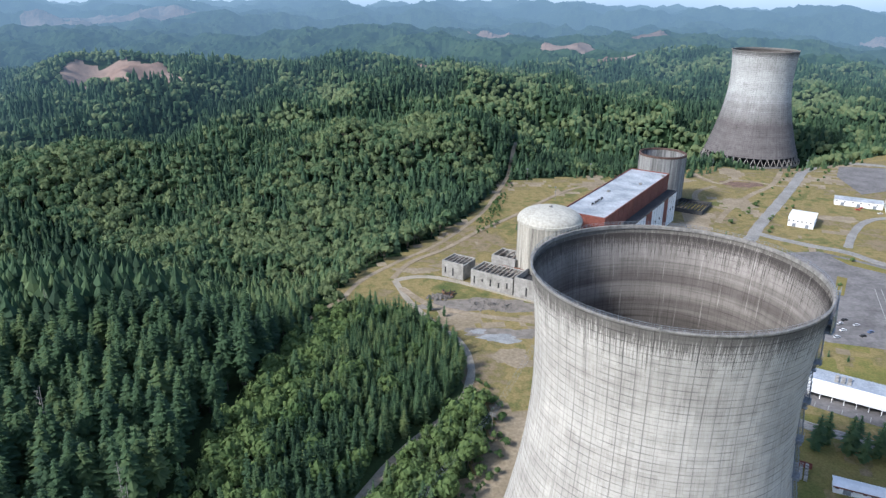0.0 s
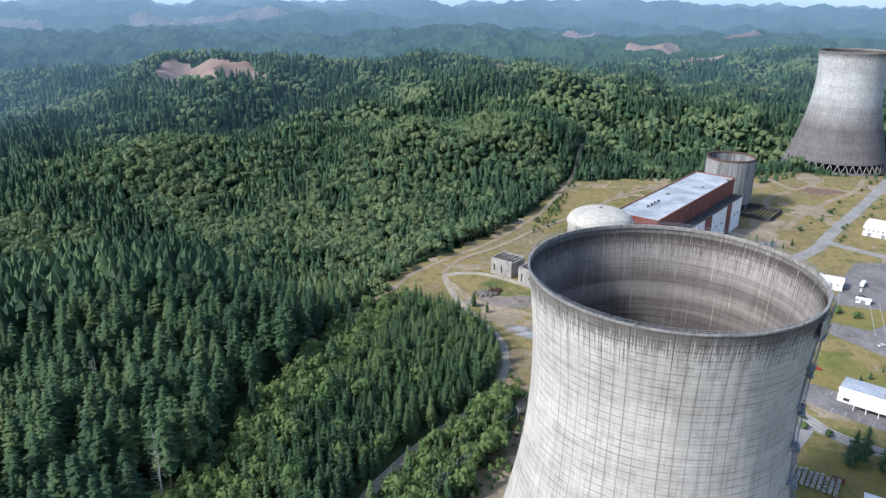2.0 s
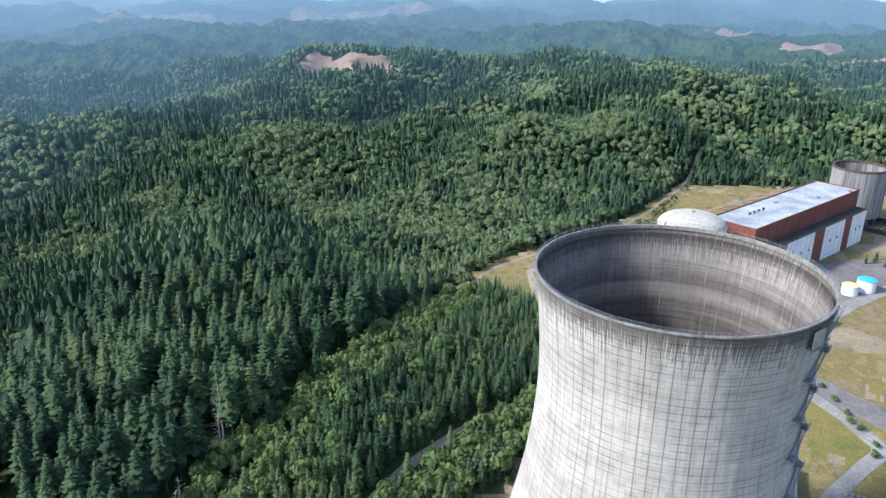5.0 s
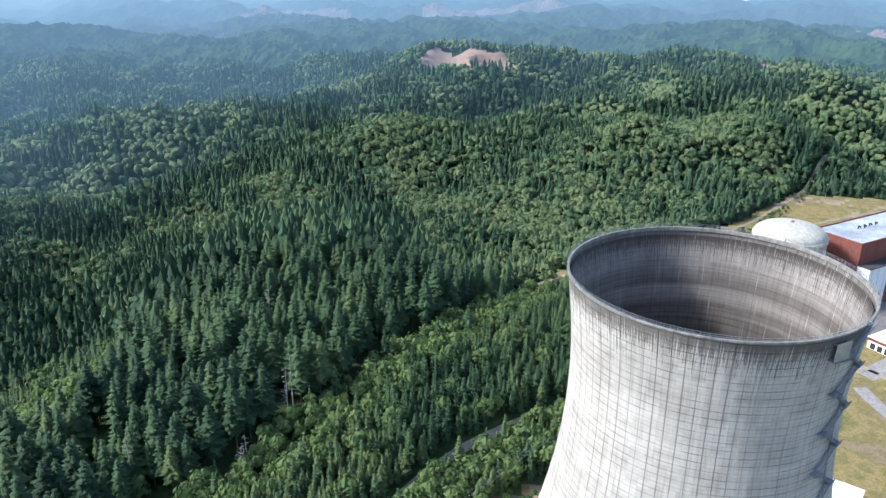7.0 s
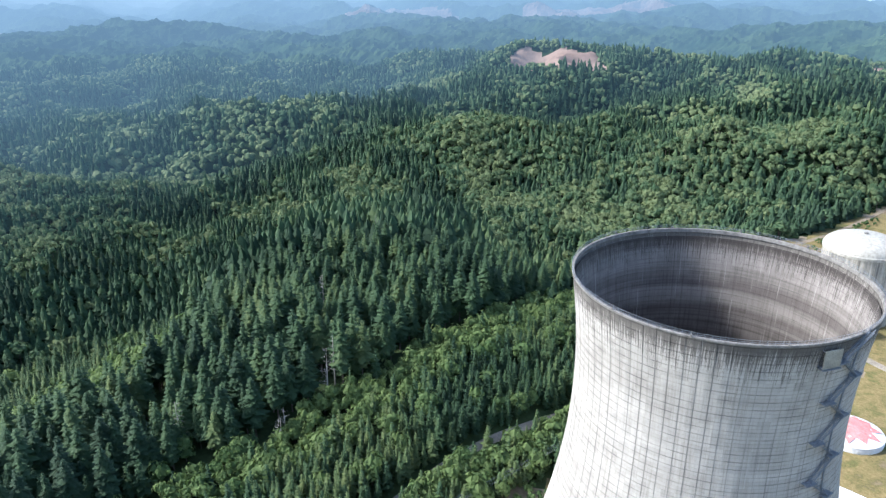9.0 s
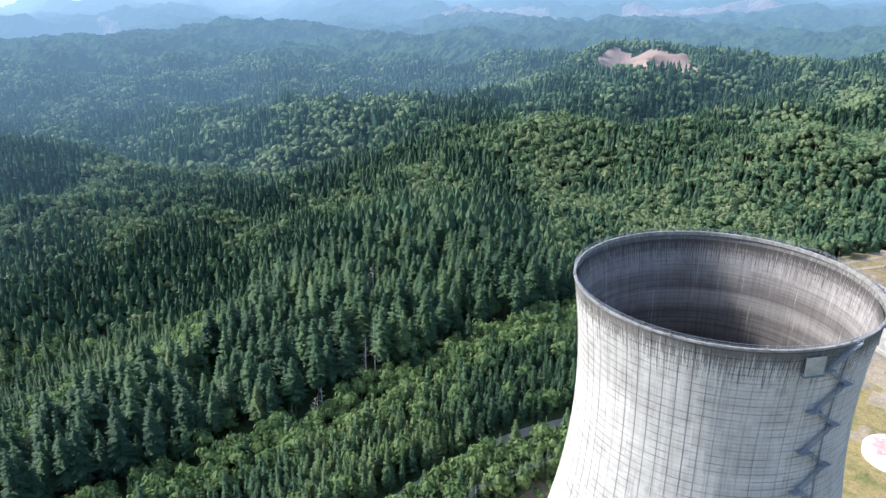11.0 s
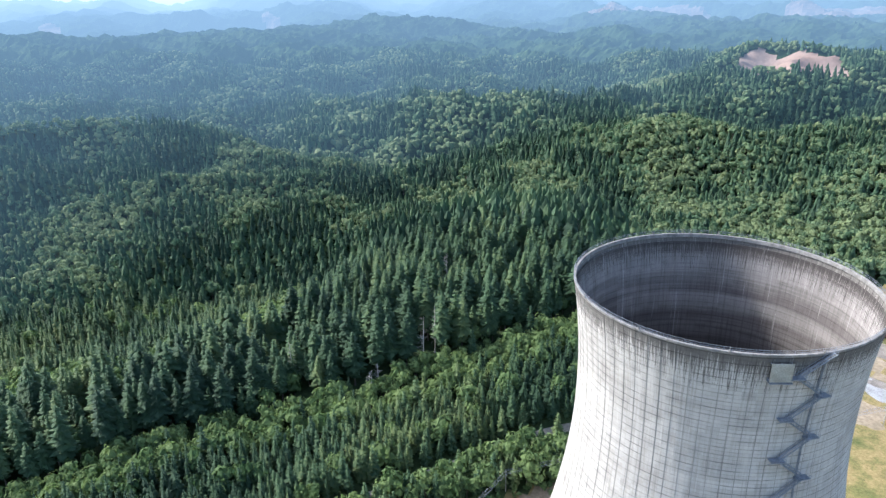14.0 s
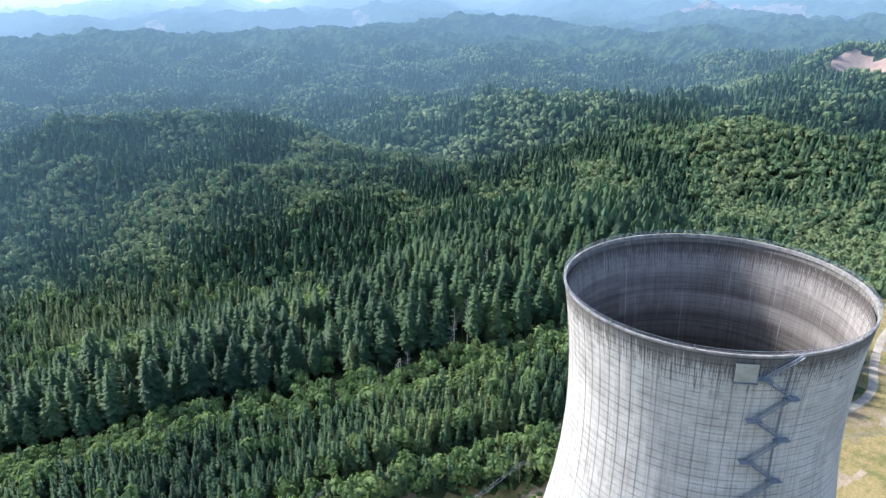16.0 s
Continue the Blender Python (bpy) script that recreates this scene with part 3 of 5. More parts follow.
# ---- the plant's own grid: u along its short side, v along its long side ----
GRID = pose(5, 306, LEVEL, 0, 0, -31.9)
WALLC = surface("streaked_wall_concrete", (0.16, 0.13, 0.11), (0.32, 0.29, 0.26), 0.12, 0.9, 0.3)
WALLD = surface("old_wall_concrete", (0.20, 0.19, 0.175), (0.37, 0.355, 0.33), 0.22, 0.9, 0.3)
DOME = surface("dome_roofing", (0.36, 0.345, 0.30), (0.45, 0.43, 0.38), 0.06, 0.7, 0.1)
BRICKRED = surface("red_cladding", (0.15, 0.052, 0.040), (0.215, 0.075, 0.058), 0.08, 0.75, 0.15)
ROOFW = surface("pale_roofing", (0.22, 0.245, 0.27), (0.47, 0.49, 0.52), 0.06, 0.6, 0.15)
WHITE = surface("white_panel", (0.72, 0.72, 0.72), (0.83, 0.83, 0.83), 0.1, 0.6, 0.1)
BLACKROOF = surface("tar_roof", (0.035, 0.035, 0.038), (0.07, 0.07, 0.072), 0.1, 0.85, 0.2)
RUST = surface("rusty_steel", (0.13, 0.06, 0.035), (0.22, 0.11, 0.07), 0.3, 0.85, 0.2)


def streaked(name, base):
    m, t, b = graph(name)
    co = t.nodes.new("ShaderNodeTexCoord").outputs["Object"]
    xyz = t.nodes.new("ShaderNodeSeparateXYZ")
    t.links.new(co, xyz.inputs[0])
    ring = t.nodes.new("ShaderNodeCombineXYZ")
    t.links.new(maths(t, "MULTIPLY", maths(t, "ARCTAN2", xyz.outputs[1], xyz.outputs[0]), 23.0), ring.inputs[0])
    t.links.new(maths(t, "MULTIPLY", xyz.outputs[2], 0.025), ring.inputs[1])
    s = noise_at(t, ring.outputs[0], 0.32, 5.0, 0.7)
    col = ramp(t, s, [(0.36, tuple(c * 0.22 for c in base)), (0.5, tuple(c * 0.7 for c in base)), (0.62, base)])
    t.links.new(mixed(t, "OVERLAY", 0.3, col, ramp(t, noise_at(t, co, 0.6), [(0.3, (0.3,) * 3), (0.7, (0.7,) * 3)])), b.inputs["Base Color"])
    b.inputs["Roughness"].default_value = 0.9
    return m


DRUM = streaked("rain_streaked_concrete", (0.46, 0.43, 0.37))
DRUM2 = streaked("grey_streaked_concrete", (0.27, 0.27, 0.268))

dome = thing("containment_building", "round concrete building with a pale shallow dome", "reactor building", GRID)
part("drum", lathe([(23.4, -4), (23.4, 46.6), (22.6, 46.6)], 96), DRUM, dome, "rain-streaked concrete drum", smooth=False)
part("cornice", lathe([(22.5, 46.2), (24.1, 46.4), (24.2, 48.2), (23.6, 48.6), (22.5, 48.6)], 96, True), DOME, dome)
part("roof_dome", lathe([(23.7, 48.4)] + [(23.5 * math.cos(radians(a)), 48.5 + 8.6 * math.sin(radians(a))) for a in range(4, 90, 5)] + [(0, 57.1)], 96), DOME, dome, "pale domed roof", smooth=True)
part("vent", lathe([(0, 56.8), (1.2, 56.9), (1.2, 58.0), (0.8, 58.3), (0, 58.4)], 16), RIM, dome)
for i in range(24):
    a = math.tau * i / 24
    bm = box(23.3, -0.28, -3, 23.62, 0.28, 46.2)
    bm.transform(Matrix.Rotation(a, 4, "Z"))
    part("rib", bm, DRUM, dome)

silo = thing("unfinished_reactor_shell", "open grey concrete drum with a rusty top edge", "reactor building", GRID @ pose(7, 257, 0))
part("drum", lathe([(22.0, 8), (23.4, 8), (23.4, 51.0), (22.2, 51.0), (22.0, 30), (22.0, 8)], 96), DRUM2, silo, "grey concrete drum in level lifts")
part("top_band", lathe([(21.9, 50.2), (23.6, 50.2), (23.6, 52.0), (22.9, 52.3), (21.9, 52.0)], 96, True), surface("dark_rust", (0.06, 0.038, 0.032), (0.12, 0.075, 0.06), 0.4), silo, "dark rusty top band")
part("inner_floor", lathe([(0, 38.0), (22.0, 38.0)], 48), BLACKROOF, silo)
for k in range(9):
    z = 11 + k * 4.3
    part("lift_joint", lathe([(23.3, z), (23.55, z + 0.1), (23.55, z + 0.35), (23.3, z + 0.45)], 96, True), DRUM2, silo)
for i in range(12):
    a = math.tau * i / 12
    part("column", box(20 * math.cos(a) - 1, 20 * math.sin(a) - 1, -6, 20 * math.cos(a) + 1, 20 * math.sin(a) + 1, 8.2), DRUM2, silo)

yard = thing("equipment_yard", "low dark walled yard with rusting frames", "yard", GRID @ pose(24, 250, 0))
for x0, y0, x1, y1 in ((0, -16, 34, -15), (0, 22, 34, 23), (33, -15, 34, 22), (-1, -16, 0, 23)):
    part("wall", box(x0, y0, -3, x1, y1, 4), BLACKROOF, yard)
for i in range(9):
    part("beam", box(2 + 3.4 * i, -14, 1.2, 2.7 + 3.4 * i, 21, 2.4), BLACKROOF, yard)

hall = thing("turbine_hall", "long hall with red cladding and a worn pale flat roof", "turbine hall", GRID)
part("red_wall", box(-7, 35, -4, 30, 203, 43.2), BRICKRED, hall, "dull red clad walls")
part("roof", box(-6.6, 35.4, 43.2, 29.6, 202.6, 43.9), ROOFW, hall, "worn pale flat roof with grey patches")
for x0, y0, x1, y1 in ((-7.2, 34.8, -6.4, 203.2), (29.4, 34.8, 30.2, 203.2), (-6.4, 34.8, 29.4, 35.6), (-6.4, 202.4, 29.4, 203.2)):
    part("parapet", box(x0, y0, 43.0, x1, y1, 44.7), BRICKRED, hall)
for k in range(14):
    v = 41 + 12 * k
    part("cladding_seam", box(30.0, v, 30, 30.14, v + 0.3, 43), BRICKRED, hall)
part("annex", box(30.1, 35, -4, 39, 203, 28.6), WHITE, hall, "white panelled lower wall")
part("annex_roof", box(30.1, 34.8, 28.6, 39.3, 203.2, 29.2), BLACKROOF, hall, "black tar roof strip")
for v0, v1 in ((57, 68), (112, 128), (164, 176)):
    part("red_bay", box(38.9, v0, -3, 39.25, v1, 28.4), BRICKRED, hall)
for v in (80, 92, 104, 140, 152, 186, 194):
    part("louvre", box(38.95, v, 14, 39.2, v + 2.2, 16), DARK, hall)
for k in range(22):
    part("panel_joint", box(38.98, 38 + 7.5 * k, -3, 39.1, 38.15 + 7.5 * k, 28.5), WALLD, hall)
for k in range(4):
    vent = bmesh.new()
    add_bar(vent, (8 + 2.5 * (k % 2) * 0.3, 64 + 6.5 * k, 43.9), (8, 64 + 6.5 * k, 46.0), 0.45, 10)
    add_bar(vent, (8, 64 + 6.5 * k, 45.9), (9.5, 64 + 6.5 * k, 46.0), 0.5, 10)
    add_bar(vent, (9.5, 64 + 6.5 * k, 46.2), (9.5, 64 + 6.5 * k, 45.0), 0.45, 10)
    part("roof_vent", vent, DARK, hall, "dark gooseneck vent")
for v, u in ((110, 3), (150, 18), (190, 26)):
    part("roof_hatch", box(u, v, 43.9, u + 2.4, v + 3, 45.1, 0.1), RIM, hall)


def roofless(label, u0, v0, u1, v1, h, bays, beams=True):
    """A bare concrete block with thick walls, an open top and cross beams."""
    ob = thing("concrete_shell_building", label, "ruin", GRID @ pose(u0, v0, 0), "unfinished concrete blocks")
    w, d = u1 - u0, v1 - v0
    for x0, y0, x1, y1 in ((0, 0, w, 1), (0, d - 1, w, d), (0, 1, 1, d - 1), (w - 1, 1, w, d - 1)):
        part("wall", box(x0, y0, -3, x1, y1, h - (1.0 if x0 else 0)), WALLD, ob)
    part("deck", box(1, 1, h - 5.2, w - 1, d - 1, h - 4.6), BLACKROOF, ob)
    if beams:
        for k in range(bays):
            x = 1.5 + (w - 3) * (k + 0.5) / bays
            part("beam", box(x - 0.45, 1, h - 1.6, x + 0.45, d - 1, h - 0.5), WALLC, ob)
    rnd = random.Random(int(w * 10 + d))
    for k in range(int(w / 7)):
        x = 2.5 + 6.8 * k
        part("opening", box(x, -0.06, 2 + rnd.random() * 4, x + 1.3, 0.2, 5 + rnd.random() * 4), DARK, ob)
    return ob


roofless("roofless bare concrete block with rusted beams", -69, -40, -50, -22, 13, 5)
roofless("long low roofless concrete block with broken beams", -41, -44, -6, -24, 13, 9)
roofless("roofless concrete block with a flat wall", -5, -44, 28, -22, 15, 0, False)
roofless("square concrete block with an open shaft", -37, -20, -17, -2, 18, 3)
roofless("small open concrete stair block", -14, -16, -2, -4, 14, 2)
slab = thing("collapsed_roof", "rust-orange collapsed sheet roofing", "debris", GRID @ pose(-30, -24, 0))
for k in range(7):
    bm = box(0, 0, 11.9, 5, 2.4, 12.1)
    bm.transform(pose(3.4 * k, 0.7 * math.sin(k * 2.1), 0.2 * (k % 3), 4 * math.sin(k), 3 * math.cos(k), 9 * math.sin(k * 1.7)))
    part("sheet", bm, RUST, slab)

# ---- roads, yards and pads ----


def ribbon(name, points, width, mat, label, lift=0.14, category="road"):
    """A road that follows the ground along a smoothed line of places."""
    pts = [Vector(p) for p in points]
    fine = []
    for i in range(len(pts) - 1):
        p0, p1, p2, p3 = pts[max(i - 1, 0)], pts[i], pts[i + 1], pts[min(i + 2, len(pts) - 1)]
        n = max(2, int((p2 - p1).length / 4))
        for k in range(n):
            t = k / n
            fine.append(0.5 * ((2 * p1) + (p2 - p0) * t + (2 * p0 - 5 * p1 + 4 * p2 - p3) * t * t + (3 * p1 - p0 - 3 * p2 + p3) * t ** 3))
    fine.append(pts[-1])
    bm, last = bmesh.new(), None
    for i, p in enumerate(fine):
        d = (fine[min(i + 1, len(fine) - 1)] - fine[max(i - 1, 0)]).normalized()
        s = Vector((-d.y, d.x))
        wob = width * (1 + 0.05 * math.sin(i * 0.9))
        row = []
        for k in (-0.5, -0.25, 0, 0.25, 0.5):
            q = p + s * wob * k
            row.append(bm.verts.new((q.x, q.y, height(q.x, q.y) + lift + (0.05 if abs(k) < 0.4 else 0))))
        for k in (-0.52, 0.52):
            q = p + s * wob * k
            row.insert(0 if k < 0 else len(row), bm.verts.new((q.x, q.y, height(q.x, q.y) - 0.5)))
        if last:
            for k in range(6):
                bm.faces.new((last[k], row[k], row[k + 1], last[k + 1]))
        last = row
    return tagged(part(name, bm, mat), label, category, kind="structure")


def pad(name, ring, mat, label, lift=0.1, category="pavement"):
    bm = bmesh.new()
    top = [bm.verts.new((x, y, LEVEL + lift)) for x, y in ring]
    low = [bm.verts.new((x, y, LEVEL - 1.0)) for x, y in ring]
    bm.faces.new(top)
    for i in range(len(ring)):
        j = (i + 1) % len(ring)
        bm.faces.new((top[i], top[j], low[j], low[i]))
    return tagged(part(name, bm, mat), label, category, kind="structure")


ribbon("road", [(-116, -140), (-121, -90), (-121, -47), (-120, -17), (-118, 10), (-110, 45), (-93, 83), (-78, 107), (-63, 128), (-56, 155), (-56, 175), (-62, 200), (-80, 228), (-98, 262), (-110, 297)], 4.6, GRAVEL, "narrow grey gravel road along the trees")
ribbon("road", [(-165, 235), (-150, 255), (-144, 266), (-135, 296), (-112, 334), (-77, 383), (-40, 466), (-20, 540), (-1, 623), (29, 774), (60, 900)], 4.2, DIRT, "pale dirt track along the forest edge")
ribbon("road", [(-110, 297), (-93, 305), (-67, 299), (-7, 262), (30, 240), (80, 215)], 5.5, GRAVEL, "worn service road past the concrete blocks", 0.2)
ribbon("road", [(-104, 283), (-82, 254), (-44, 237), (-14, 230), (20, 212)], 5.5, DIRT, "dusty loop road over the yard", 0.26)
ribbon("road", [(-112, 300), (-100, 335), (-72, 369), (-40, 420), (-4, 468), (60, 560), (120, 600)], 4.6, DIRT, "pale service track over dry grass", 0.3)
ribbon("road", [(60, 60), (90, 108), (102, 131), (88, 156), (70, 180), (58, 200)], 7.5, ROAD, "curved asphalt road round the tower", 0.16)
ribbon("road", [(90, 156), (102, 131), (116, 114), (160, 88), (230, 50)], 8, ROAD, "two-lane asphalt road past the lawn", 0.22)
ribbon("road", [(60, 215), (110, 300), (150, 352), (197, 403), (223, 445), (295, 555), (335, 618), (372, 680), (402, 730), (440, 772), (468, 760), (480, 700), (520, 660), (620, 640)], 11, ROAD, "main site road of grey asphalt", 0.2)
ribbon("road", [(214, 420), (224, 409), (248, 389), (270, 374), (287, 346), (330, 310), (460, 250)], 9, ROAD, "cross road of grey asphalt", 0.28)
ribbon("road", [(276, 386), (300, 424), (329, 459), (360, 474), (420, 470)], 7, ROAD, "small asphalt lane between sheds", 0.24)
for pts in ([(220, 651), (236, 600), (262, 616), (289, 602), (307, 591), (330, 600)], [(186, 452), (212, 495), (257, 553), (300, 600), (350, 690)], [(229, 587), (200, 560), (190, 520), (212, 495)]):
    ribbon("track", pts, 6, DIRT, "bare dirt track over dry grass", 0.12)
pad("car_park", [(150, 236), (172, 208), (214, 196), (262, 236), (310, 318), (292, 336), (246, 376), (216, 372), (190, 330)], ASPHALT, "cracked old asphalt car park", 0.12)
pad("lawn_strip", [(148, 258), (178, 244), (196, 258), (206, 276), (170, 284)], LAWN, "grass island with bushes in the car park", 0.3, "lawn")
pad("lawn_strip", [(214, 284), (220, 282), (240, 316), (234, 320)], LAWN, "narrow green strip in the car park", 0.3, "lawn")
pad("lawn_strip", [(251, 364), (256, 345), (292, 312), (296, 320), (262, 356)], LAWN, "long grass verge beside the car park", 0.3, "lawn")
pad("yard_pavement", [(380, 560), (470, 600), (520, 680), (420, 690), (392, 640)], ASPHALT, "wide faded asphalt yard", 0.12)
pad("yard_pavement", [(80, 196), (104, 176), (150, 150), (196, 118), (176, 98), (128, 132), (92, 160), (72, 180)], ASPHALT, "broken asphalt in front of the long building", 0.1)
for k in range(11):
    ribbon("parking_line", [(117 + 5.6 * k, 139 - 3.6 * k), (120 + 5.6 * k, 143.6 - 3.6 * k)], 0.35, PAINT, "faded white parking bay line", 0.2, "road marking")
for k in range(14):
    ribbon("parking_line", [(124 + 5.2 * k, 158 - 3.3 * k), (126.6 + 5.2 * k, 162 - 3.3 * k)], 0.35, PAINT, "faded white parking bay line", 0.2, "road marking")
for s in (-3.2, 0.3, 3.2):
    ribbon("lane_line", [(97 + s * 0.6, 139 + s * 0.8), (104 + s * 0.6, 130 + s * 0.8), (116 + s * 0.6, 114.5 + s * 0.8), (160 + s * 0.6, 88 + s * 0.8), (230 + s * 0.6, 50 + s * 0.8)], 0.3, PAINT, "painted line along the asphalt road", 0.42, "road marking")
pad("yard_pavement", [(40, 330), (70, 262), (110, 300), (140, 345), (170, 420), (120, 400)], ASPHALT, "dark asphalt apron beside the hall", 0.08)
for x0, y0, x1, y1 in ((178, 236, 196, 292), (184, 234, 202, 290), (222, 226, 250, 296), (226, 224, 254, 294)):
    ribbon("parking_line", [(x0, y0), (x1, y1)], 0.35, PAINT, "faded white parking line", 0.3, "road marking")


def patch(name, x, y, rx, ry, mat, label, category, seed, lift):
    """A flat patch with a ragged outline."""
    r = random.Random(seed)
    ph = [r.uniform(0, math.tau) for _ in range(4)]
    bm = bmesh.new()
    mid_v = bm.verts.new((x, y, LEVEL + lift))
    ring = []
    for i in range(56):
        a = math.tau * i / 56
        q = 1 + 0.20 * math.sin(2 * a + ph[0]) + 0.15 * math.sin(3 * a + ph[1]) + 0.09 * math.sin(7 * a + ph[2]) + 0.05 * math.sin(13 * a + ph[3])
        ring.append(bm.verts.new((x + rx * q * math.cos(a), y + ry * q * math.sin(a), LEVEL + lift)))
    for i in range(56):
        bm.faces.new((mid_v, ring[i], ring[(i + 1) % 56]))
    return tagged(part(name, bm, mat), label, category, kind="structure")


STONY = surface("stony_ground", (0.13, 0.115, 0.10), (0.25, 0.22, 0.19), 0.2, 0.95, 0.6)
patch("gravel_patch", -44, 255, 36, 13, STONY, "bare stony patch with rubble", "ground", 3, 0.1)
patch("gravel_patch", -30, 212, 26, 9, STONY, "stony edge of the shallow pond", "ground", 4, 0.1)
patch("pond", -36, 205, 14, 5.5, WATER, "shallow grey pond in the dry yard", "pond", 5, 0.16)
patch("pond", -50, 214, 6, 3, WATER, "small puddle beside the pond", "pond", 6, 0.16)
patch("bare_soil", 262, 596, 20, 15, surface("reddish_soil", (0.12, 0.075, 0.055), (0.19, 0.125, 0.095), 0.15, 0.95, 0.5), "round patch of reddish bare soil", "ground", 7, 0.14)
patch("bare_soil", -95, 318, 15, 7, DIRT, "bare sandy soil by the track", "ground", 8, 0.1)
patch("bare_soil", 115, 250, 26, 16, DIRT, "bare sandy soil beside the road", "ground", 9, 0.06)
for k, (x, y, rx, ry) in enumerate(((-110, 240, 16, 8), (-60, 330, 18, 8), (20, 420, 24, 10), (150, 440, 22, 12), (230, 520, 20, 16), (310, 470, 16, 12), (190, 610, 26, 10), (-30, 180, 14, 10), (340, 620, 22, 14), (120, 140, 14, 8))):
    patch("bare_soil", x, y, rx, ry, DIRT, "worn patch of bare dry soil", "ground", 20 + k, 0.05 + 0.004 * k)

# ---- smaller buildings, tanks, vehicles, poles ----


def shed(label, place, w, d, h, rise, wall, roof, doors=2, windows=4):
    """A gabled shed with eaves, doors and windows."""
    ob = thing("shed", label, "building", place)
    part("wall", box(0, 0, -1, w, d, h), wall, ob)
    bm = bmesh.new()
    for y0, y1, z0, z1 in ((-0.5, d / 2, h, h + rise), (d / 2, d + 0.5, h + rise, h)):
        q = [(-0.5, y0, z0), (w + 0.5, y0, z0), (w + 0.5, y1, z1), (-0.5, y1, z1)]
        v = [bm.verts.new(p) for p in q] + [bm.verts.new((x, y, z + 0.3)) for x, y, z in q]
        for f in ((0, 1, 2, 3), (4, 5, 6, 7), (0, 1, 5, 4), (1, 2, 6, 5), (2, 3, 7, 6), (3, 0, 4, 7)):
            bm.faces.new([v[i] for i in f])
    part("roof", bm, roof, ob)
    for x in (0, w):
        bm = bmesh.new()
        v = [bm.verts.new((x + s, y, z)) for s in (-0.02, 0.02) for y, z in ((0.02, h - 0.1), (d - 0.02, h - 0.1), (d / 2, h + rise - 0.05))]
        bm.faces.new(v[:3]), bm.faces.new(v[3:])
        for i in range(3):
            bm.faces.new((v[i], v[(i + 1) % 3], v[3 + (i + 1) % 3], v[3 + i]))
        part("gable", bm, wall, ob)
    for k in range(doors):
        x = w * (k + 0.5) / doors
        part("door", box(x - 1.6, -0.08, 0, x + 1.6, 0.1, 3.4), STEEL, ob)
    for k in range(windows):
        x = w * (k + 0.25) / windows
        part("window", box(x - 0.7, -0.06, h * 0.62, x + 0.7, 0.1, h * 0.62 + 1.2), DARK, ob)
    for k in range(windows // 2):
        y = d * (k + 0.5) / (windows // 2)
        part("window", box(-0.06, y - 0.8, h * 0.55, 0.1, y + 0.8, h * 0.55 + 1.3), DARK, ob)
    return ob


G = lambda x, y, turn=-31.9: pose(x, y, LEVEL, 0, 0, turn)
shed("white two-storey metal shed with a pale roof", G(250, 447, -31), 22, 30, 8, 1.6, WHITE, WHITE, 2, 6)
shed("long low metal shed with a grey roof", G(330, 520, -25), 44, 16, 6, 1.4, WHITE, ROOFW, 3, 6)
shed("grey metal workshop with a pale roof", G(368, 492, -25), 26, 22, 8, 1.5, WHITE, ROOFW, 2, 4)
shed("low building with red walls and a grey roof", G(140, 318, -20), 18, 13, 4, 1.2, BRICKRED, WALLD, 1, 4)
shed("white metal shed beside the asphalt yard", G(168, 316, -24), 17, 13, 6, 1.2, WHITE, WHITE, 1, 4)
shed("white site hut beside the lawn", G(186, 290, -24), 9, 4, 3, 0.5, WHITE, WHITE, 1, 2)

hut = shed("long white hut with a red edge by the grass", G(104, 62, -24), 22, 7, 3.4, 0.6, WHITE, WHITE, 2, 4)
part("red_fascia", box(-0.4, -0.62, 2.9, 22.4, -0.5, 3.5), BRICKRED, hut)
store = thing("block_store", "rows of grey concrete blocks stored on gravel", "stored blocks", G(78, 78, -28))
for i in range(9):
    for j in range(5):
        part("block", box(2.3 * i, 2.6 * j + 0.3 * math.sin(i * 3.1 + j), 0, 2.3 * i + 1.5, 2.6 * j + 1.5, 1.1 + 0.4 * ((i * 7 + j * 3) % 3), 0.06), WALLD, store)
scrap = thing("scrap_container", "rusty red open scrap container", "container", G(97, 80, -28))
for x0, y0, x1, y1 in ((0, 0, 5.5, 0.15), (0, 2.2, 5.5, 2.35), (0, 0.15, 0.15, 2.2), (5.35, 0.15, 5.5, 2.2)):
    part("side", box(x0, y0, 0, x1, y1, 1.8), BRICKRED, scrap)
part("floor", box(0.15, 0.15, 0, 5.35, 2.2, 0.3), RUST, scrap)

longb = thing("office_building", "long white building with a stepped flat roof", "building", GRID @ pose(183, -70, 0))
part("wall", box(0, 3, -1, 96, 23, 4.6), WHITE, longb)
part("roof", box(-0.6, 8, 4.6, 96.6, 23.6, 5.3), surface("blue_grey_roofing", (0.24, 0.27, 0.31), (0.38, 0.41, 0.46), 0.08, 0.7, 0.1), longb, "blue-grey flat roof")
part("canopy", box(8, -3.5, 3.6, 80, 7.5, 4.3), WHITE, longb, "white flat canopy")
part("fascia", box(-0.7, 7.4, 4.3, 96.7, 8.0, 6.2), WHITE, longb)
for k in range(16):
    part("window", box(3 + 5.8 * k, 2.9, 1.2, 6 + 5.8 * k, 3.1, 2.9), DARK, longb)
for k in range(13):
    part("canopy_post", box(9 + 5.9 * k, -3.2, -0.5, 9.35 + 5.9 * k, -2.85, 3.6), WHITE, longb)
for k in range(6):
    part("roof_unit", box(20 + 3.2 * (k % 3), 12 + 4 * (k // 3), 5.3, 22 + 3.2 * (k % 3), 14.4 + 4 * (k // 3), 6.8, 0.15), WALLD, longb)


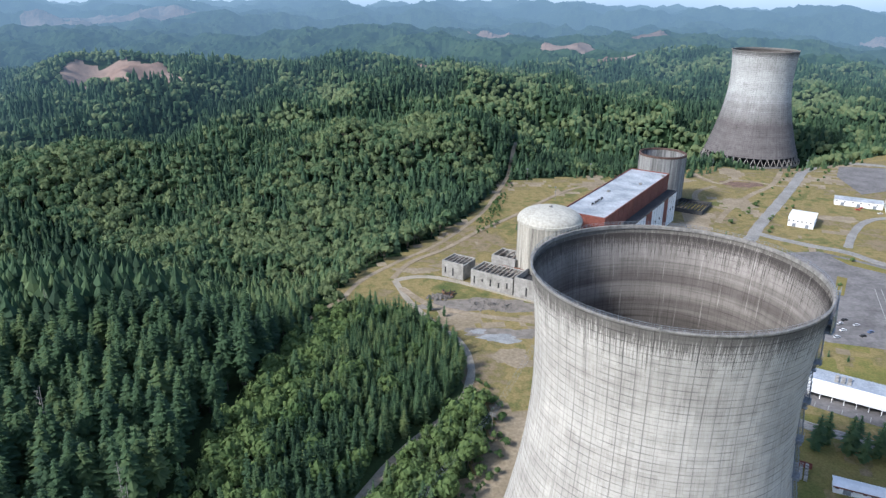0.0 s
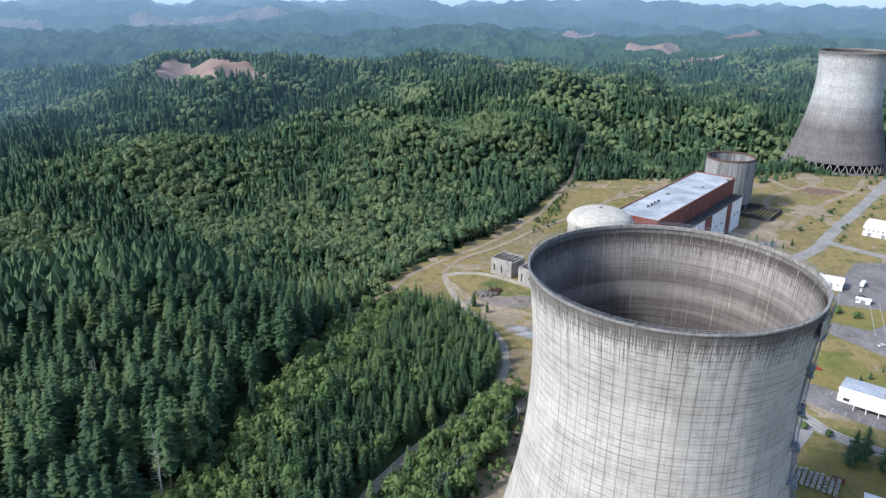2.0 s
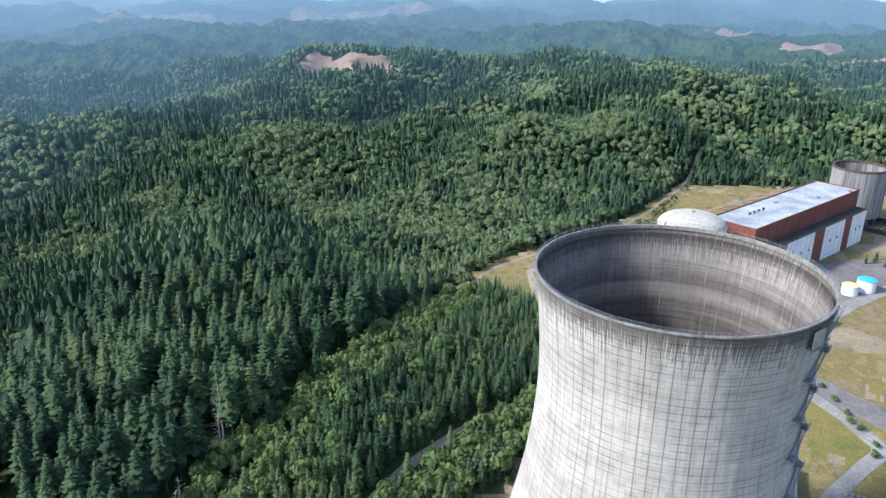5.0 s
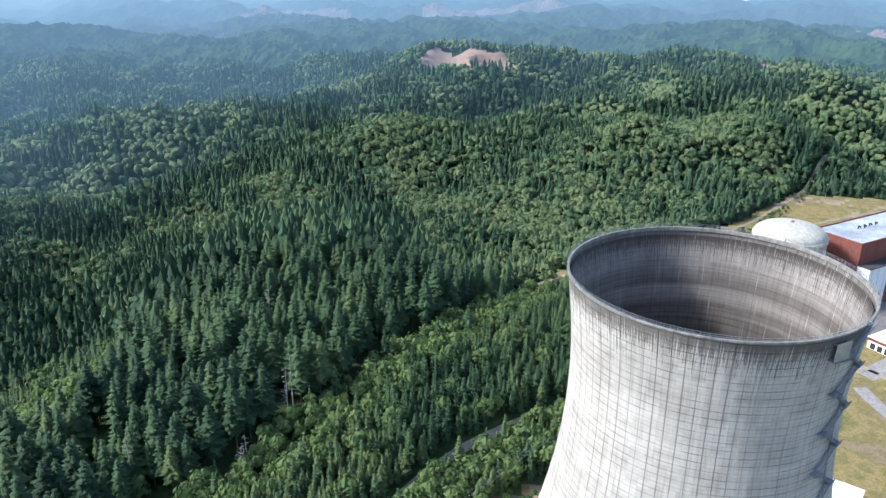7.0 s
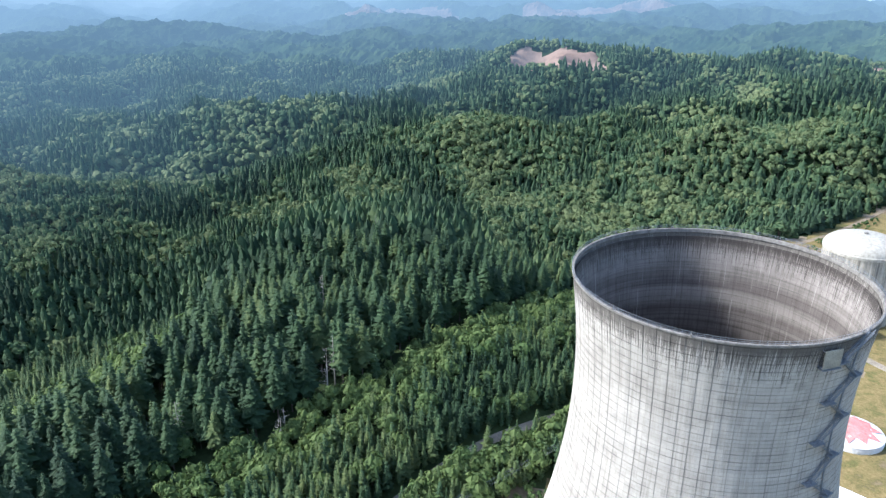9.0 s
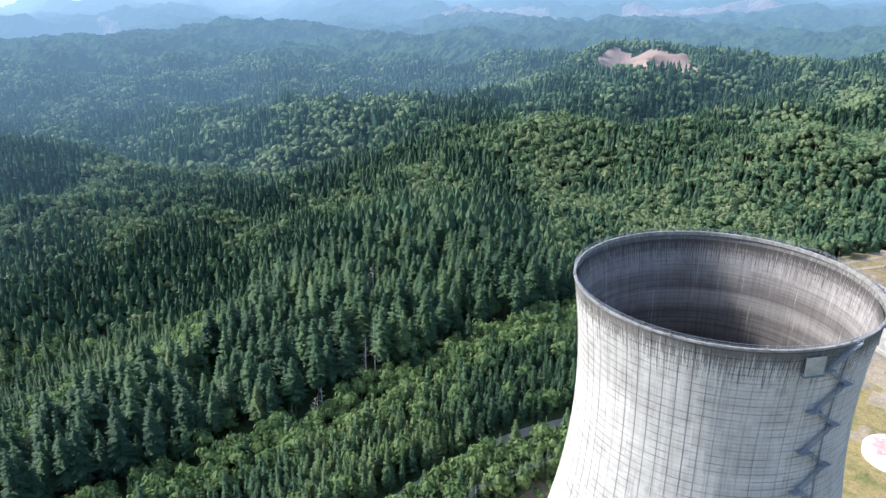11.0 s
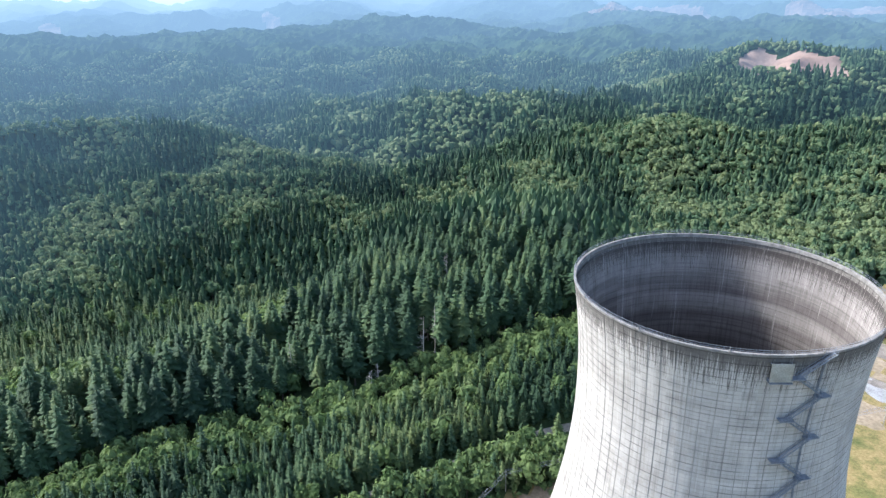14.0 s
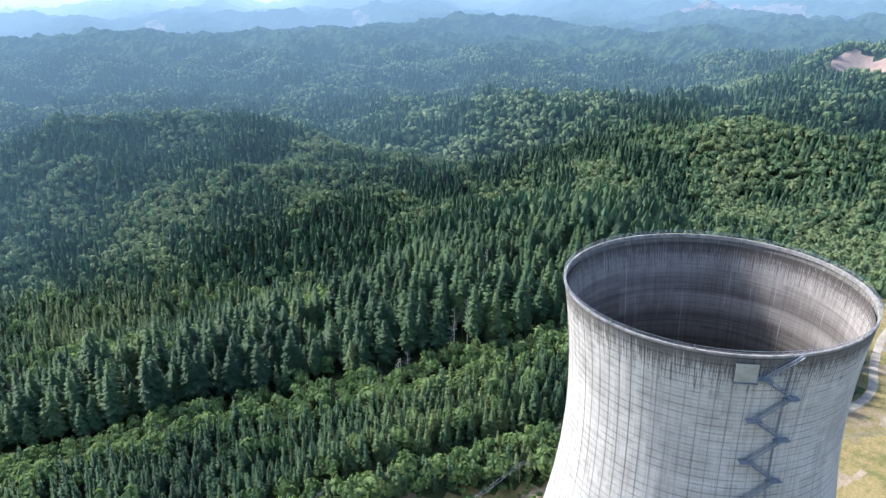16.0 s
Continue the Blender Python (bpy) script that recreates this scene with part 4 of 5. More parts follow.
shop = thing("flat_roof_building", "white flat-roofed store building with a loading side", "building", GRID @ pose(74, -14, 0))
part("wall", box(0, 0, -1, 24, 34, 7), WHITE, shop)
part("roof", box(-0.5, -0.5, 7, 24.5, 34.5, 7.6), WHITE, shop, "bright white flat roof")
part("fascia", box(-0.6, -0.7, 5.6, 24.6, -0.5, 7.3), BRICKRED, shop)
for k in range(5):
    part("loading_door", box(2 + 4.4 * k, -0.1, 0.3, 5 + 4.4 * k, 0.1, 4), DARK, shop)
low_roof = thing("flat_roof_building", "low building with a plain white roof", "building", G(28, 78, -8))
part("wall", box(0, 0, -9, 30, 22, 5), WHITE, low_roof)
part("roof", box(-0.6, -0.6, 5, 30.6, 22.6, 5.6), WHITE, low_roof, "plain white flat roof")


def tank(label, x, y, r, h, cap, dome_h=1.0):
    ob = thing("storage_tank", label, "tank", G(x, y))
    part("drum", lathe([(0, -1), (r, -1), (r, h), (r - 0.2, h)], 40), WHITE, ob)
    part("lid", lathe([(r + 0.15, h - 0.1), (r + 0.15, h + 0.3), (r * 0.6, h + 0.3 + dome_h * 0.6), (0, h + 0.3 + dome_h)], 40), cap, ob)
    for k in range(3):
        part("hoop", lathe([(r, h * (k + 1) / 4), (r + 0.12, h * (k + 1) / 4 + 0.1), (r, h * (k + 1) / 4 + 0.2)], 40), WHITE, ob)
    return ob


BLUE = surface("blue_tank_paint", (0.06, 0.36, 0.55), (0.09, 0.45, 0.62), 0.3, 0.5, 0.05)
YELLOW = surface("yellowed_tank_paint", (0.62, 0.56, 0.22), (0.72, 0.68, 0.34), 0.3, 0.6, 0.05)
tank("white storage tank with a bright blue lid", 130, 340, 6.5, 9, BLUE)
tank("white storage tank with a yellowed lid", 118, 330, 5.5, 7, YELLOW)
mount = tank("low wide white tank with a faded red star-shaped mark", 32, 152, 15, 3, WHITE, 3.2)
bm = bmesh.new()
ring = []
for i in range(20):
    a, r = math.tau * i / 20, (13.2 if i % 2 else 9.5) + math.sin(i * 2.3)
    ring.append(bm.verts.new((r * math.cos(a), r * math.sin(a), 4.1 + 3.2 * (1 - r / 15))))
hub = bm.verts.new((0, 0, 6.75))
for i in range(20):
    bm.faces.new((ring[i], ring[(i + 1) % 20], hub))
part("mark", bm, surface("faded_red_paint", (0.60, 0.20, 0.19), (0.72, 0.32, 0.30), 0.3, 0.7, 0.05), mount, "faded red star-shaped patch")


def car(label, place, paint, long=4.6, tall=1.45, van=False):
    ob = thing("car", label, "car", place, "parked cars")
    bm = bmesh.new()
    add_box(bm, -long / 2, -0.9, 0.35, long / 2, 0.9, 0.95, 0.12)
    part("body", bm, paint, ob)
    bm = bmesh.new()
    x0, x1 = (-long * 0.48, long * 0.25) if van else (-long * 0.33, long * 0.2)
    q = [(x0, -0.82, 0.95), (x1 + 0.55, -0.82, 0.95), (x1 + 0.55, 0.82, 0.95), (x0, 0.82, 0.95), (x0 + 0.35, -0.66, tall), (x1, -0.66, tall), (x1, 0.66, tall), (x0 + 0.35, 0.66, tall)]
    v = [bm.verts.new(p) for p in q]
    for f in ((4, 5, 6, 7), (0, 1, 5, 4), (1, 2, 6, 5), (2, 3, 7, 6), (3, 0, 4, 7)):
        bm.faces.new([v[i] for i in f])
    part("cabin", bm, DARK, ob, "dark glazed cabin")
    part("roof", box(x0 + 0.35, -0.66, tall - 0.02, x1, 0.66, tall + 0.05, 0.02), paint, ob)
    for x in (-long * 0.31, long * 0.31):
        for y in (-0.86, 0.86):
            part("wheel", bar((x, y - 0.1, 0.33), (x, y + 0.1, 0.33), 0.33, 14), DARK, ob)
    return ob


PAINTS = {n: surface(n + "_car_paint", c, tuple(min(1, k * 1.15) for k in c), 0.5, 0.35, 0.0) for n, c in (("white", (0.7, 0.7, 0.7)), ("black", (0.02, 0.02, 0.022)), ("silver", (0.45, 0.46, 0.48)), ("blue", (0.10, 0.16, 0.30)), ("red", (0.45, 0.04, 0.03)))}
for x, y, turn, tone in ((176, 222, 20, "white"), (190, 224, 200, "white"), (199, 216, 20, "black"), (193, 234, 20, "silver"), (203, 232, 15, "silver"), (207, 222, 25, "blue"), (199, 240, 200, "black"), (181, 214, 20, "silver"), (194, 300, -20, "black"), (198, 312, 60, "white"), (126, 186, -10, "red"), (344, 500, -20, "red"), (351, 506, 30, "red"), (360, 488, 10, "white"), (92, 286, 30, "white"), (97, 291, 30, "white"), (102, 296, 30, "silver"), (107, 301, 30, "white")):
    car({"white": "white parked car", "black": "black parked car", "silver": "silver parked car", "blue": "dark blue parked car", "red": "red parked car"}[tone] + " on worn asphalt", pose(x, y, LEVEL + 0.2, 0, 0, turn), PAINTS[tone])
truck = thing("box_truck", "white box truck on the asphalt yard", "truck", pose(203, 322, LEVEL + 0.2, 0, 0, 55))
part("cab", box(3.2, -1.1, 0.6, 5.2, 1.1, 2.6, 0.2), PAINTS["white"], truck)
part("load_box", box(-4.2, -1.25, 1.0, 3.0, 1.25, 3.8, 0.08), WHITE, truck)
for x in (-2.8, 4.0):
    for y in (-1.05, 1.05):
        part("wheel", bar((x, y - 0.15, 0.5), (x, y + 0.15, 0.5), 0.5, 14), DARK, truck)


def utility_pole(x, y, tall=11.5, turn=0.0):
    z = height(x, y)
    ob = thing("utility_pole", "grey wooden utility pole with crossarms", "utility pole", pose(x, y, z, 0, 0, turn), "power line poles")
    part("shaft", bar((0, 0, -1), (0, 0, tall), 0.2, 10, 0.13), DEADWOOD, ob)
    for h in (tall - 0.6, tall - 1.9):
        part("crossarm", box(-1.7, -0.09, h, 1.7, 0.09, h + 0.2), DEADWOOD, ob)
        for s in (-1.55, -0.7, 0.7, 1.55):
            part("insulator", bar((s, 0, h + 0.2), (s, 0, h + 0.55), 0.08, 8), PAINT, ob)
    return Vector((x, y, z + tall))


poles = [utility_pole(x, y, t, -35) for x, y, t in ((-18, 176, 11), (-46, 108, 11), (-77, 56, 11), (-94, -6, 11), (-74, -60, 11))]
for s in (-1.55, -0.7, 0.7, 1.55):
    for a, b in zip(poles, poles[1:]):
        off = Vector((s * 0.82, -s * 0.57, -0.1))
        line = bpy.data.curves.new("cable", "CURVE")
        line.dimensions, line.bevel_depth, line.bevel_resolution = "3D", 0.05, 1
        sp = line.splines.new("POLY")
        sp.points.add(12)
        for k in range(13):
            f = k / 12
            p = a.lerp(b, f) + off - Vector((0, 0, 2.6 * f * (1 - f)))
            sp.points[k].co = (*p, 1)
        line.materials.append(STEEL)
        tagged(new("power_cable", line), "thin sagging overhead power cable", "cable", "power line cables")


def lamp_post(x, y):
    ob = thing("lamp_post", "tall pale floodlight mast on the grass", "lamp post", pose(x, y, height(x, y)), "floodlight masts")
    part("mast", bar((0, 0, -0.5), (0, 0, 14), 0.16, 8, 0.1), STEEL, ob)
    part("head", box(-0.9, -0.35, 13.6, 0.9, 0.35, 14.7, 0.1), STEEL, ob)


for x, y in ((18, 596), (95, 625), (298, 720), (402, 735), (250, 660), (40, 520)):
    lamp_post(x, y)

# ---- trees ----


def conifer_shape(seed, whorls, per, bare, girth, sharp=0.66, core=6):
    """A fir of height 1: a tapered trunk, a ragged inner cone and whorls of drooping boughs. Returns corners, faces, and which faces are bark."""
    r = np.random.RandomState(seed)
    v, f, wood = [], [], []

    def cone(radius, z0, z1, n, bark, jag=0.0):
        k = len(v)
        for i in range(n):
            a = math.tau * i / n
            q = radius * (1 + r.uniform(-jag, jag))
            v.append((q * math.cos(a), q * math.sin(a), z0))
        v.append((0, 0, z1))
        for i in range(n):
            f.append((k + i, k + (i + 1) % n, k + n))
            wood.append(bark)

    cone(0.013, -0.04, 0.93, 5, True)
    cone(girth * 0.42, bare + 0.02, 0.97, core, False, 0.25)
    for w in range(whorls):
        t = (w + r.uniform(-0.25, 0.25)) / whorls
        z = bare + (0.985 - bare) * max(t, 0) ** 0.92
        reach_w = girth * min(1.0, 0.35 + 3.2 * max(t, 0)) * (1 - max(t, 0)) ** sharp + 0.012
        turn = r.uniform(0, math.tau)
        for b in range(per):
            if r.rand() < 0.08:
                continue
            a = turn + math.tau * (b + r.uniform(-0.3, 0.3)) / per
            ln = reach_w * r.uniform(0.68, 1.2)
            drop = ln * r.uniform(0.05, 0.5) - 0.008
            half = ln * r.uniform(0.24, 0.36) + 0.004
            c, s = math.cos(a), math.sin(a)
            k = len(v)
            m = ln * 0.55
            v.extend([(0.08 * ln * c, 0.08 * ln * s, z + 0.012), (m * c - half * s, m * s + half * c, z - drop * 0.75), (ln * c, ln * s, z - drop), (m * c + half * s, m * s - half * c, z - drop * 0.75)])
            f.extend([(k, k + 1, k + 2), (k, k + 2, k + 3)])
            wood.extend([False, False])
    return np.array(v), np.array(f), np.array(wood)


def leafy_shape(seed, clumps, size, lobes=6):
    """A broadleaf tree of height 1: trunk, limbs and lobes covered by many small clumps of leaves."""
    r = np.random.RandomState(seed)
    v, f, wood = [], [], []
    for a in range(5):
        v.append((0.022 * math.cos(a * 1.257), 0.022 * math.sin(a * 1.257), -0.04))
    v.append((0, 0, 0.7))
    for i in range(5):
        f.append((i, (i + 1) % 5, 5))
        wood.append(True)
    mid = [(r.uniform(-0.2, 0.2), r.uniform(-0.2, 0.2), r.uniform(0.42, 0.78), r.uniform(0.17, 0.27)) for _ in range(lobes)]
    mid[0] = (0, 0, 0.72, 0.26)
    for x, y, z, q in mid:
        k = len(v)
        v.extend([(x * 0.1, y * 0.1 + 0.012, 0.25), (x * 0.1, y * 0.1 - 0.012, 0.25), (x, y, z)])
        f.append((k, k + 1, k + 2))
        wood.append(True)
        k = len(v)
        v.extend([(x + q * 0.75 * dx, y + q * 0.75 * dy, z + q * 0.75 * dz) for dx, dy, dz in ((1, 0, 0), (0, 1, 0), (-1, 0, 0), (0, -1, 0), (0, 0, 1), (0, 0, -1))])
        for a, b, c in ((0, 1, 4), (1, 2, 4), (2, 3, 4), (3, 0, 4), (1, 0, 5), (2, 1, 5), (3, 2, 5), (0, 3, 5)):
            f.append((k + a, k + b, k + c))
            wood.append(False)
    for _ in range(clumps):
        x, y, z, q = mid[r.randint(lobes)]
        d = r.normal(size=3)
        d[2] = abs(d[2]) * 0.9 - 0.25
        d /= np.linalg.norm(d)
        p = np.array((x, y, z)) + d * q * r.uniform(0.82, 1.12)
        t = np.cross(d, r.normal(size=3))
        t /= np.linalg.norm(t)
        u = np.cross(d, t)
        s = size * r.uniform(0.7, 1.3)
        k = len(v)
        v.extend([p + t * s, p + u * s * 0.8 - d * s * 0.3, p - t * s, p - u * s * 0.8 - d * s * 0.3])
        f.extend([(k, k + 1, k + 2), (k, k + 2, k + 3)])
        wood.extend([False, False])
    return np.array(v), np.array(f), np.array(wood)


def small_conifer(seed, tiers=3, sides=5, girth=0.22):
    """A far fir: ragged tiers of boughs, each overlapping the next."""
    r = np.random.RandomState(seed)
    v, f = [], []
    for k in range(tiers):
        low, q = k / tiers, girth * (1 - k / tiers) ** 0.8 + 0.02
        k0, turn = len(v), r.uniform(0, math.tau)
        for i in range(sides):
            a = turn + math.tau * i / sides
            w = q * r.uniform(0.6, 1.3)
            v.append((w * math.cos(a), w * math.sin(a), 0.06 + 0.88 * low + r.uniform(-0.06, 0.04)))
        v.append((r.uniform(-0.01, 0.01), r.uniform(-0.01, 0.01), min(1.0, 0.06 + 0.88 * low + 1.45 / tiers)))
        f.extend((k0 + i, k0 + (i + 1) % sides, k0 + sides) for i in range(sides))
    return np.array(v), np.array(f), np.zeros(len(f), bool)


def small_leafy(seed, lobes=2):
    """A far broadleaf crown: a few uneven rounded lobes grown into each other."""
    r = np.random.RandomState(seed)
    g = (1 + math.sqrt(5)) / 2
    ball = np.array([(-1, g, 0), (1, g, 0), (-1, -g, 0), (1, -g, 0), (0, -1, g), (0, 1, g), (0, -1, -g), (0, 1, -g), (g, 0, -1), (g, 0, 1), (-g, 0, -1), (-g, 0, 1)]) / math.hypot(1, g)
    skin = np.array([(0, 11, 5), (0, 5, 1), (0, 1, 7), (0, 7, 10), (0, 10, 11), (1, 5, 9), (5, 11, 4), (11, 10, 2), (10, 7, 6), (7, 1, 8), (3, 9, 4), (3, 4, 2), (3, 2, 6), (3, 6, 8), (3, 8, 9), (4, 9, 5), (2, 4, 11), (6, 2, 10), (8, 6, 7), (9, 8, 1)])
    v, f = [], []
    for k in range(lobes):
        mid = np.array((r.uniform(-0.2, 0.2), r.uniform(-0.2, 0.2), r.uniform(0.45, 0.66))) if k else np.array((0, 0, 0.6))
        size = np.array((1, 1, 1.25)) * r.uniform(0.17, 0.26) * (1 if k else 1.1)
        turn = r.uniform(0, math.tau)
        b = ball * r.uniform(0.75, 1.25, (12, 1))
        b = np.stack([b[:, 0] * math.cos(turn) - b[:, 1] * math.sin(turn), b[:, 0] * math.sin(turn) + b[:, 1] * math.cos(turn), b[:, 2]], -1)
        f.append(skin + 12 * k)
        v.append(b * size + mid)
    v, f = np.concatenate(v), np.concatenate(f)
    return v, f, np.zeros(len(f), bool)


def grow(name, label, shapes, spots, leaf):
    """One object of many trees. Spots: x, y, z, height, width factor, tint."""
    r = np.random.RandomState(len(spots))
    pick, verts, faces, mats, tints, base = r.randint(len(shapes), size=len(spots)), [], [], [], [], 0
    for k, (v, f, wood) in enumerate(shapes):
        s = spots[pick == k]
        if not len(s):
            continue
        a = r.uniform(0, math.tau, len(s))
        lean = r.uniform(-0.03, 0.03, (len(s), 2))
        c, n = np.cos(a)[:, None], np.sin(a)[:, None]
        h, w = s[:, 3:4], s[:, 3:4] * s[:, 4:5]
        x = (v[:, 0] * c - v[:, 1] * n) * w + s[:, 0:1] + lean[:, 0:1] * h * v[:, 2]
        y = (v[:, 0] * n + v[:, 1] * c) * w + s[:, 1:2] + lean[:, 1:2] * h * v[:, 2]
        z = v[:, 2] * h + s[:, 2:3]
        verts.append(np.stack([x, y, z], -1).reshape(-1, 3))
        faces.append((f[None] + (np.arange(len(s)) * len(v))[:, None, None]).reshape(-1, 3) + base)
        mats.append(np.tile(wood, len(s)))
        tints.append(np.repeat(s[:, 5], len(v)))
        base += len(s) * len(v)
    ob = new(name, meshed(name, np.concatenate(verts), np.concatenate(faces), [leaf, BARK], np.concatenate(mats), np.concatenate(tints)))
    return tagged(ob, label, "forest", kind="stuff")


# where each kind of wood grows
ROADS = [[(-116, -140), (-121, -90), (-121, -47), (-120, -17), (-118, 10), (-110, 45), (-93, 83), (-78, 107), (-63, 128), (-56, 155), (-56, 175), (-62, 200), (-80, 228), (-98, 262)], [(-165, 235), (-150, 255), (-144, 266), (-135, 296), (-112, 334), (-77, 383), (-40, 466), (-20, 540), (-1, 623), (29, 774)]]


def off_road(x, y):
    near = np.full(x.shape, 1e9)
    for line in ROADS:
        for (ax, ay), (bx, by) in zip(line, line[1:]):
            k = np.clip(((x - ax) * (bx - ax) + (y - ay) * (by - ay)) / ((bx - ax) ** 2 + (by - ay) ** 2), 0, 1)
            near = np.minimum(near, np.hypot(x - ax - k * (bx - ax), y - ay - k * (by - ay)))
    return near


def scatter(d0, d1, gap, seed):
    """Jittered places in view between two distances from the hub, off the site and the clearings."""
    r = np.random.RandomState(seed)
    n = int(2 * d1 / gap)
    x, y = np.meshgrid(HUB[0] - d1 + (np.arange(n) + 0.5) * gap, HUB[1] - d1 + (np.arange(n) + 0.5) * gap)
    x, y = x.ravel() + r.uniform(-0.42, 0.42, n * n) * gap, y.ravel() + r.uniform(-0.42, 0.42, n * n) * gap
    d, a = np.hypot(x - HUB[0], y - HUB[1]), np.degrees(np.arctan2(-(x - HUB[0]), y - HUB[1]))
    keep = (d >= d0) & (d < d1) & (a > -37) & (a < 103 + 14 * (d0 < 400))
    x, y = x[keep], y[keep]
    keep = (within(x, y, SITE) < -2.5) & ~cleared(x, y) & (np.hypot(x - 364, y - 832) > 84)
    x, y = x[keep], y[keep]
    if d0 < 900:
        keep = off_road(x, y) > 4.5
        x, y = x[keep], y[keep]
    return x, y, r


def stand(x, y, r):
    """For each place: broadleaf or not, height, width factor, tint."""
    n = len(x)
    edge = -168 + 0.14 * (y - 20) + waves(x, y, 70, 20) * 5 - 14 * step(y, 180, 260)
    west = -285 - 0.75 * np.clip(y + 40, 0, 190) + 25 * waves(x, y, 110, 25)
    old = (x < edge - 16) & (x > west) & (y < 250 - 0.25 * (x + 160))
    belt = (x >= edge - 16) & (x < edge + 13) & (y < 240)
    young = (x >= edge + 13) & (y < 245)
    roadside = young & (x > -121 + np.maximum(0, (y - 20)) * 0.52)
    mix = 1.2 * waves(x, y, 190, 21) + 0.9 * waves(x, y, 70, 22) + 0.7 * waves(x, y, 420, 24)
    leafy = r.rand(n) < np.where(old, 0.05, np.where(belt, 0.93, np.where(young, 0.05, np.clip(0.42 + 0.8 * mix, 0.03, 0.97))))
    leafy = np.where(roadside, r.rand(n) < 0.45, leafy)
    plantation = (x < -330) & (y < 230) & ~old
    leafy = np.where(plantation, r.rand(n) < np.clip(0.05 + 0.4 * step(-x, 430, 540) + 0.8 * mix * step(-x, 380, 520), 0.03, 0.92), leafy)
    north = (y > 250) & (x > -420) & (y < 640)
    leafy = np.where(north, r.rand(n) < np.clip(0.55 + 0.6 * mix, 0.06, 0.97), leafy)
    tall = np.where(old, r.uniform(24, 41, n), np.where(young, r.uniform(13, 20, n), r.uniform(13, 24, n)))
    tall = np.where(leafy, np.where(belt, r.uniform(9, 16, n), r.uniform(11, 19, n)), tall)
    tall = np.where(roadside, tall * 0.85, tall)
    tall = np.where(plantation, tall * (1 - 0.3 * step(-x, 400, 520)), tall)
    tall *= 1 + 0.12 * waves(x, y, 160, 23)
    wide = np.where(leafy, r.uniform(0.8, 1.25, n), r.uniform(0.8, 1.25, n) * np.where(old, 1.12, 1.05))
    tint = np.clip(np.where(old, 0.47, np.where(young, 0.58, 0.50)) + r.normal(0, 0.15, n) + np.where(leafy, 0.15, -0.06) + 0.22 * mix, 0, 1)
    tint = np.where(belt & leafy, tint + 0.42, tint)
    low = (x > -245) & (x < -130) & (y > 205) & (y < 350)
    tall, tint = np.where(low, tall * 0.72, tall), np.where(low, tint + 0.28, tint)
    tall = np.where((x > edge - 19) & (x < edge - 12) & (y < 235), 0.0, tall)
    tint = np.clip(tint, 0, 1)
    return leafy, tall, wide, tint


def spots_of(x, y, tall, wide, tint):
    return np.stack([x, y, ground_z(x, y) - 0.3, tall, wide, tint], -1)


OLD_FIR = [conifer_shape(s, 20, 8, 0.2, 0.19, 0.85) for s in range(5)]
FIR = [conifer_shape(s + 20, 13, 7, 0.06, 0.185, 0.8) for s in range(5)]
LEAFY = [leafy_shape(s + 40, 105, 0.074) for s in range(5)]
MID_FIR = [small_conifer(s + 60, 7, 7, 0.23) for s in range(6)]
MID_LEAFY = [leafy_shape(s + 90, 46, 0.1, 5) for s in range(7)]
SCRUB = [leafy_shape(s + 80, 24, 0.13, 4) for s in range(5)]
FAR_FIR = [small_conifer(s) for s in range(6)]
FAR_LEAFY = [small_leafy(s, 3) for s in range(8)]

# the trees nearest to the path stand singly, the rest as woods
x, y, r = scatter(120, 470, 5.6, 1)
x2, y2, _ = scatter(120, 470, 6.0, 7)
more = (x2 > -155 + 0.14 * (y2 - 20)) & (y2 < 240)
x, y = np.concatenate([x, x2[more]]), np.concatenate([y, y2[more]])
leafy, tall, wide, tint = stand(x, y, r)
keep = (tall > 2) & ((tall < 25) | (r.rand(len(x)) < 0.5))
x, y, leafy, tall, wide, tint = x[keep], y[keep], leafy[keep], tall[keep], wide[keep], tint[keep]
single = (x > -205) & (x < -110) & (y > -75) & (y < 40) & (np.arange(len(x)) % 2 == 0)
tiny = {}


def lone_tree(kind, shapes, spot, k, leaf, label, category):
    """One tree as a thing, with its trunk and crown; alike trees share their meshes."""
    key = (kind, k % len(shapes), int(spot[5] * 6))
    if key not in tiny:
        v, f, wood = shapes[key[1]]
        tiny[key] = (meshed("trunk", v, f[wood], [BARK]), meshed("crown", v, f[~wood], [leaf], tint=np.full(len(v), key[2] / 6 + 0.08)))
    ob = thing(kind, label, category, pose(spot[0], spot[1], spot[2], 0, 0, (k * 137) % 360) @ Matrix.Diagonal((spot[3] * spot[4], spot[3] * spot[4], spot[3], 1)), "trees at the forest edge")
    for name, me in zip(("trunk", "crown"), tiny[key]):
        new(name, me).parent = ob


every = spots_of(x, y, tall, wide, tint)
for k in np.nonzero(single)[0][:290]:
    if leafy[k]:
        lone_tree("broadleaf_tree", LEAFY, every[k], int(k), LEAVES, "round leafy green broadleaf tree beside conifers", "tree")
    elif tall[k] > 23:
        lone_tree("conifer_tree", OLD_FIR, every[k], int(k), NEEDLES, "tall dark green conifer with drooping boughs", "tree")
    else:
        lone_tree("conifer_tree", FIR, every[k], int(k), NEEDLES, "young pointed green conifer in a dense stand", "tree")
rest = np.ones(len(x), bool)
rest[np.nonzero(single)[0][:290]] = False
grow("conifer_forest", "dense stand of tall dark conifers", OLD_FIR, every[rest & ~leafy & (tall > 23)], NEEDLES)
grow("young_conifer_forest", "close stand of young green conifers", FIR, every[rest & ~leafy & (tall <= 23)], NEEDLES)
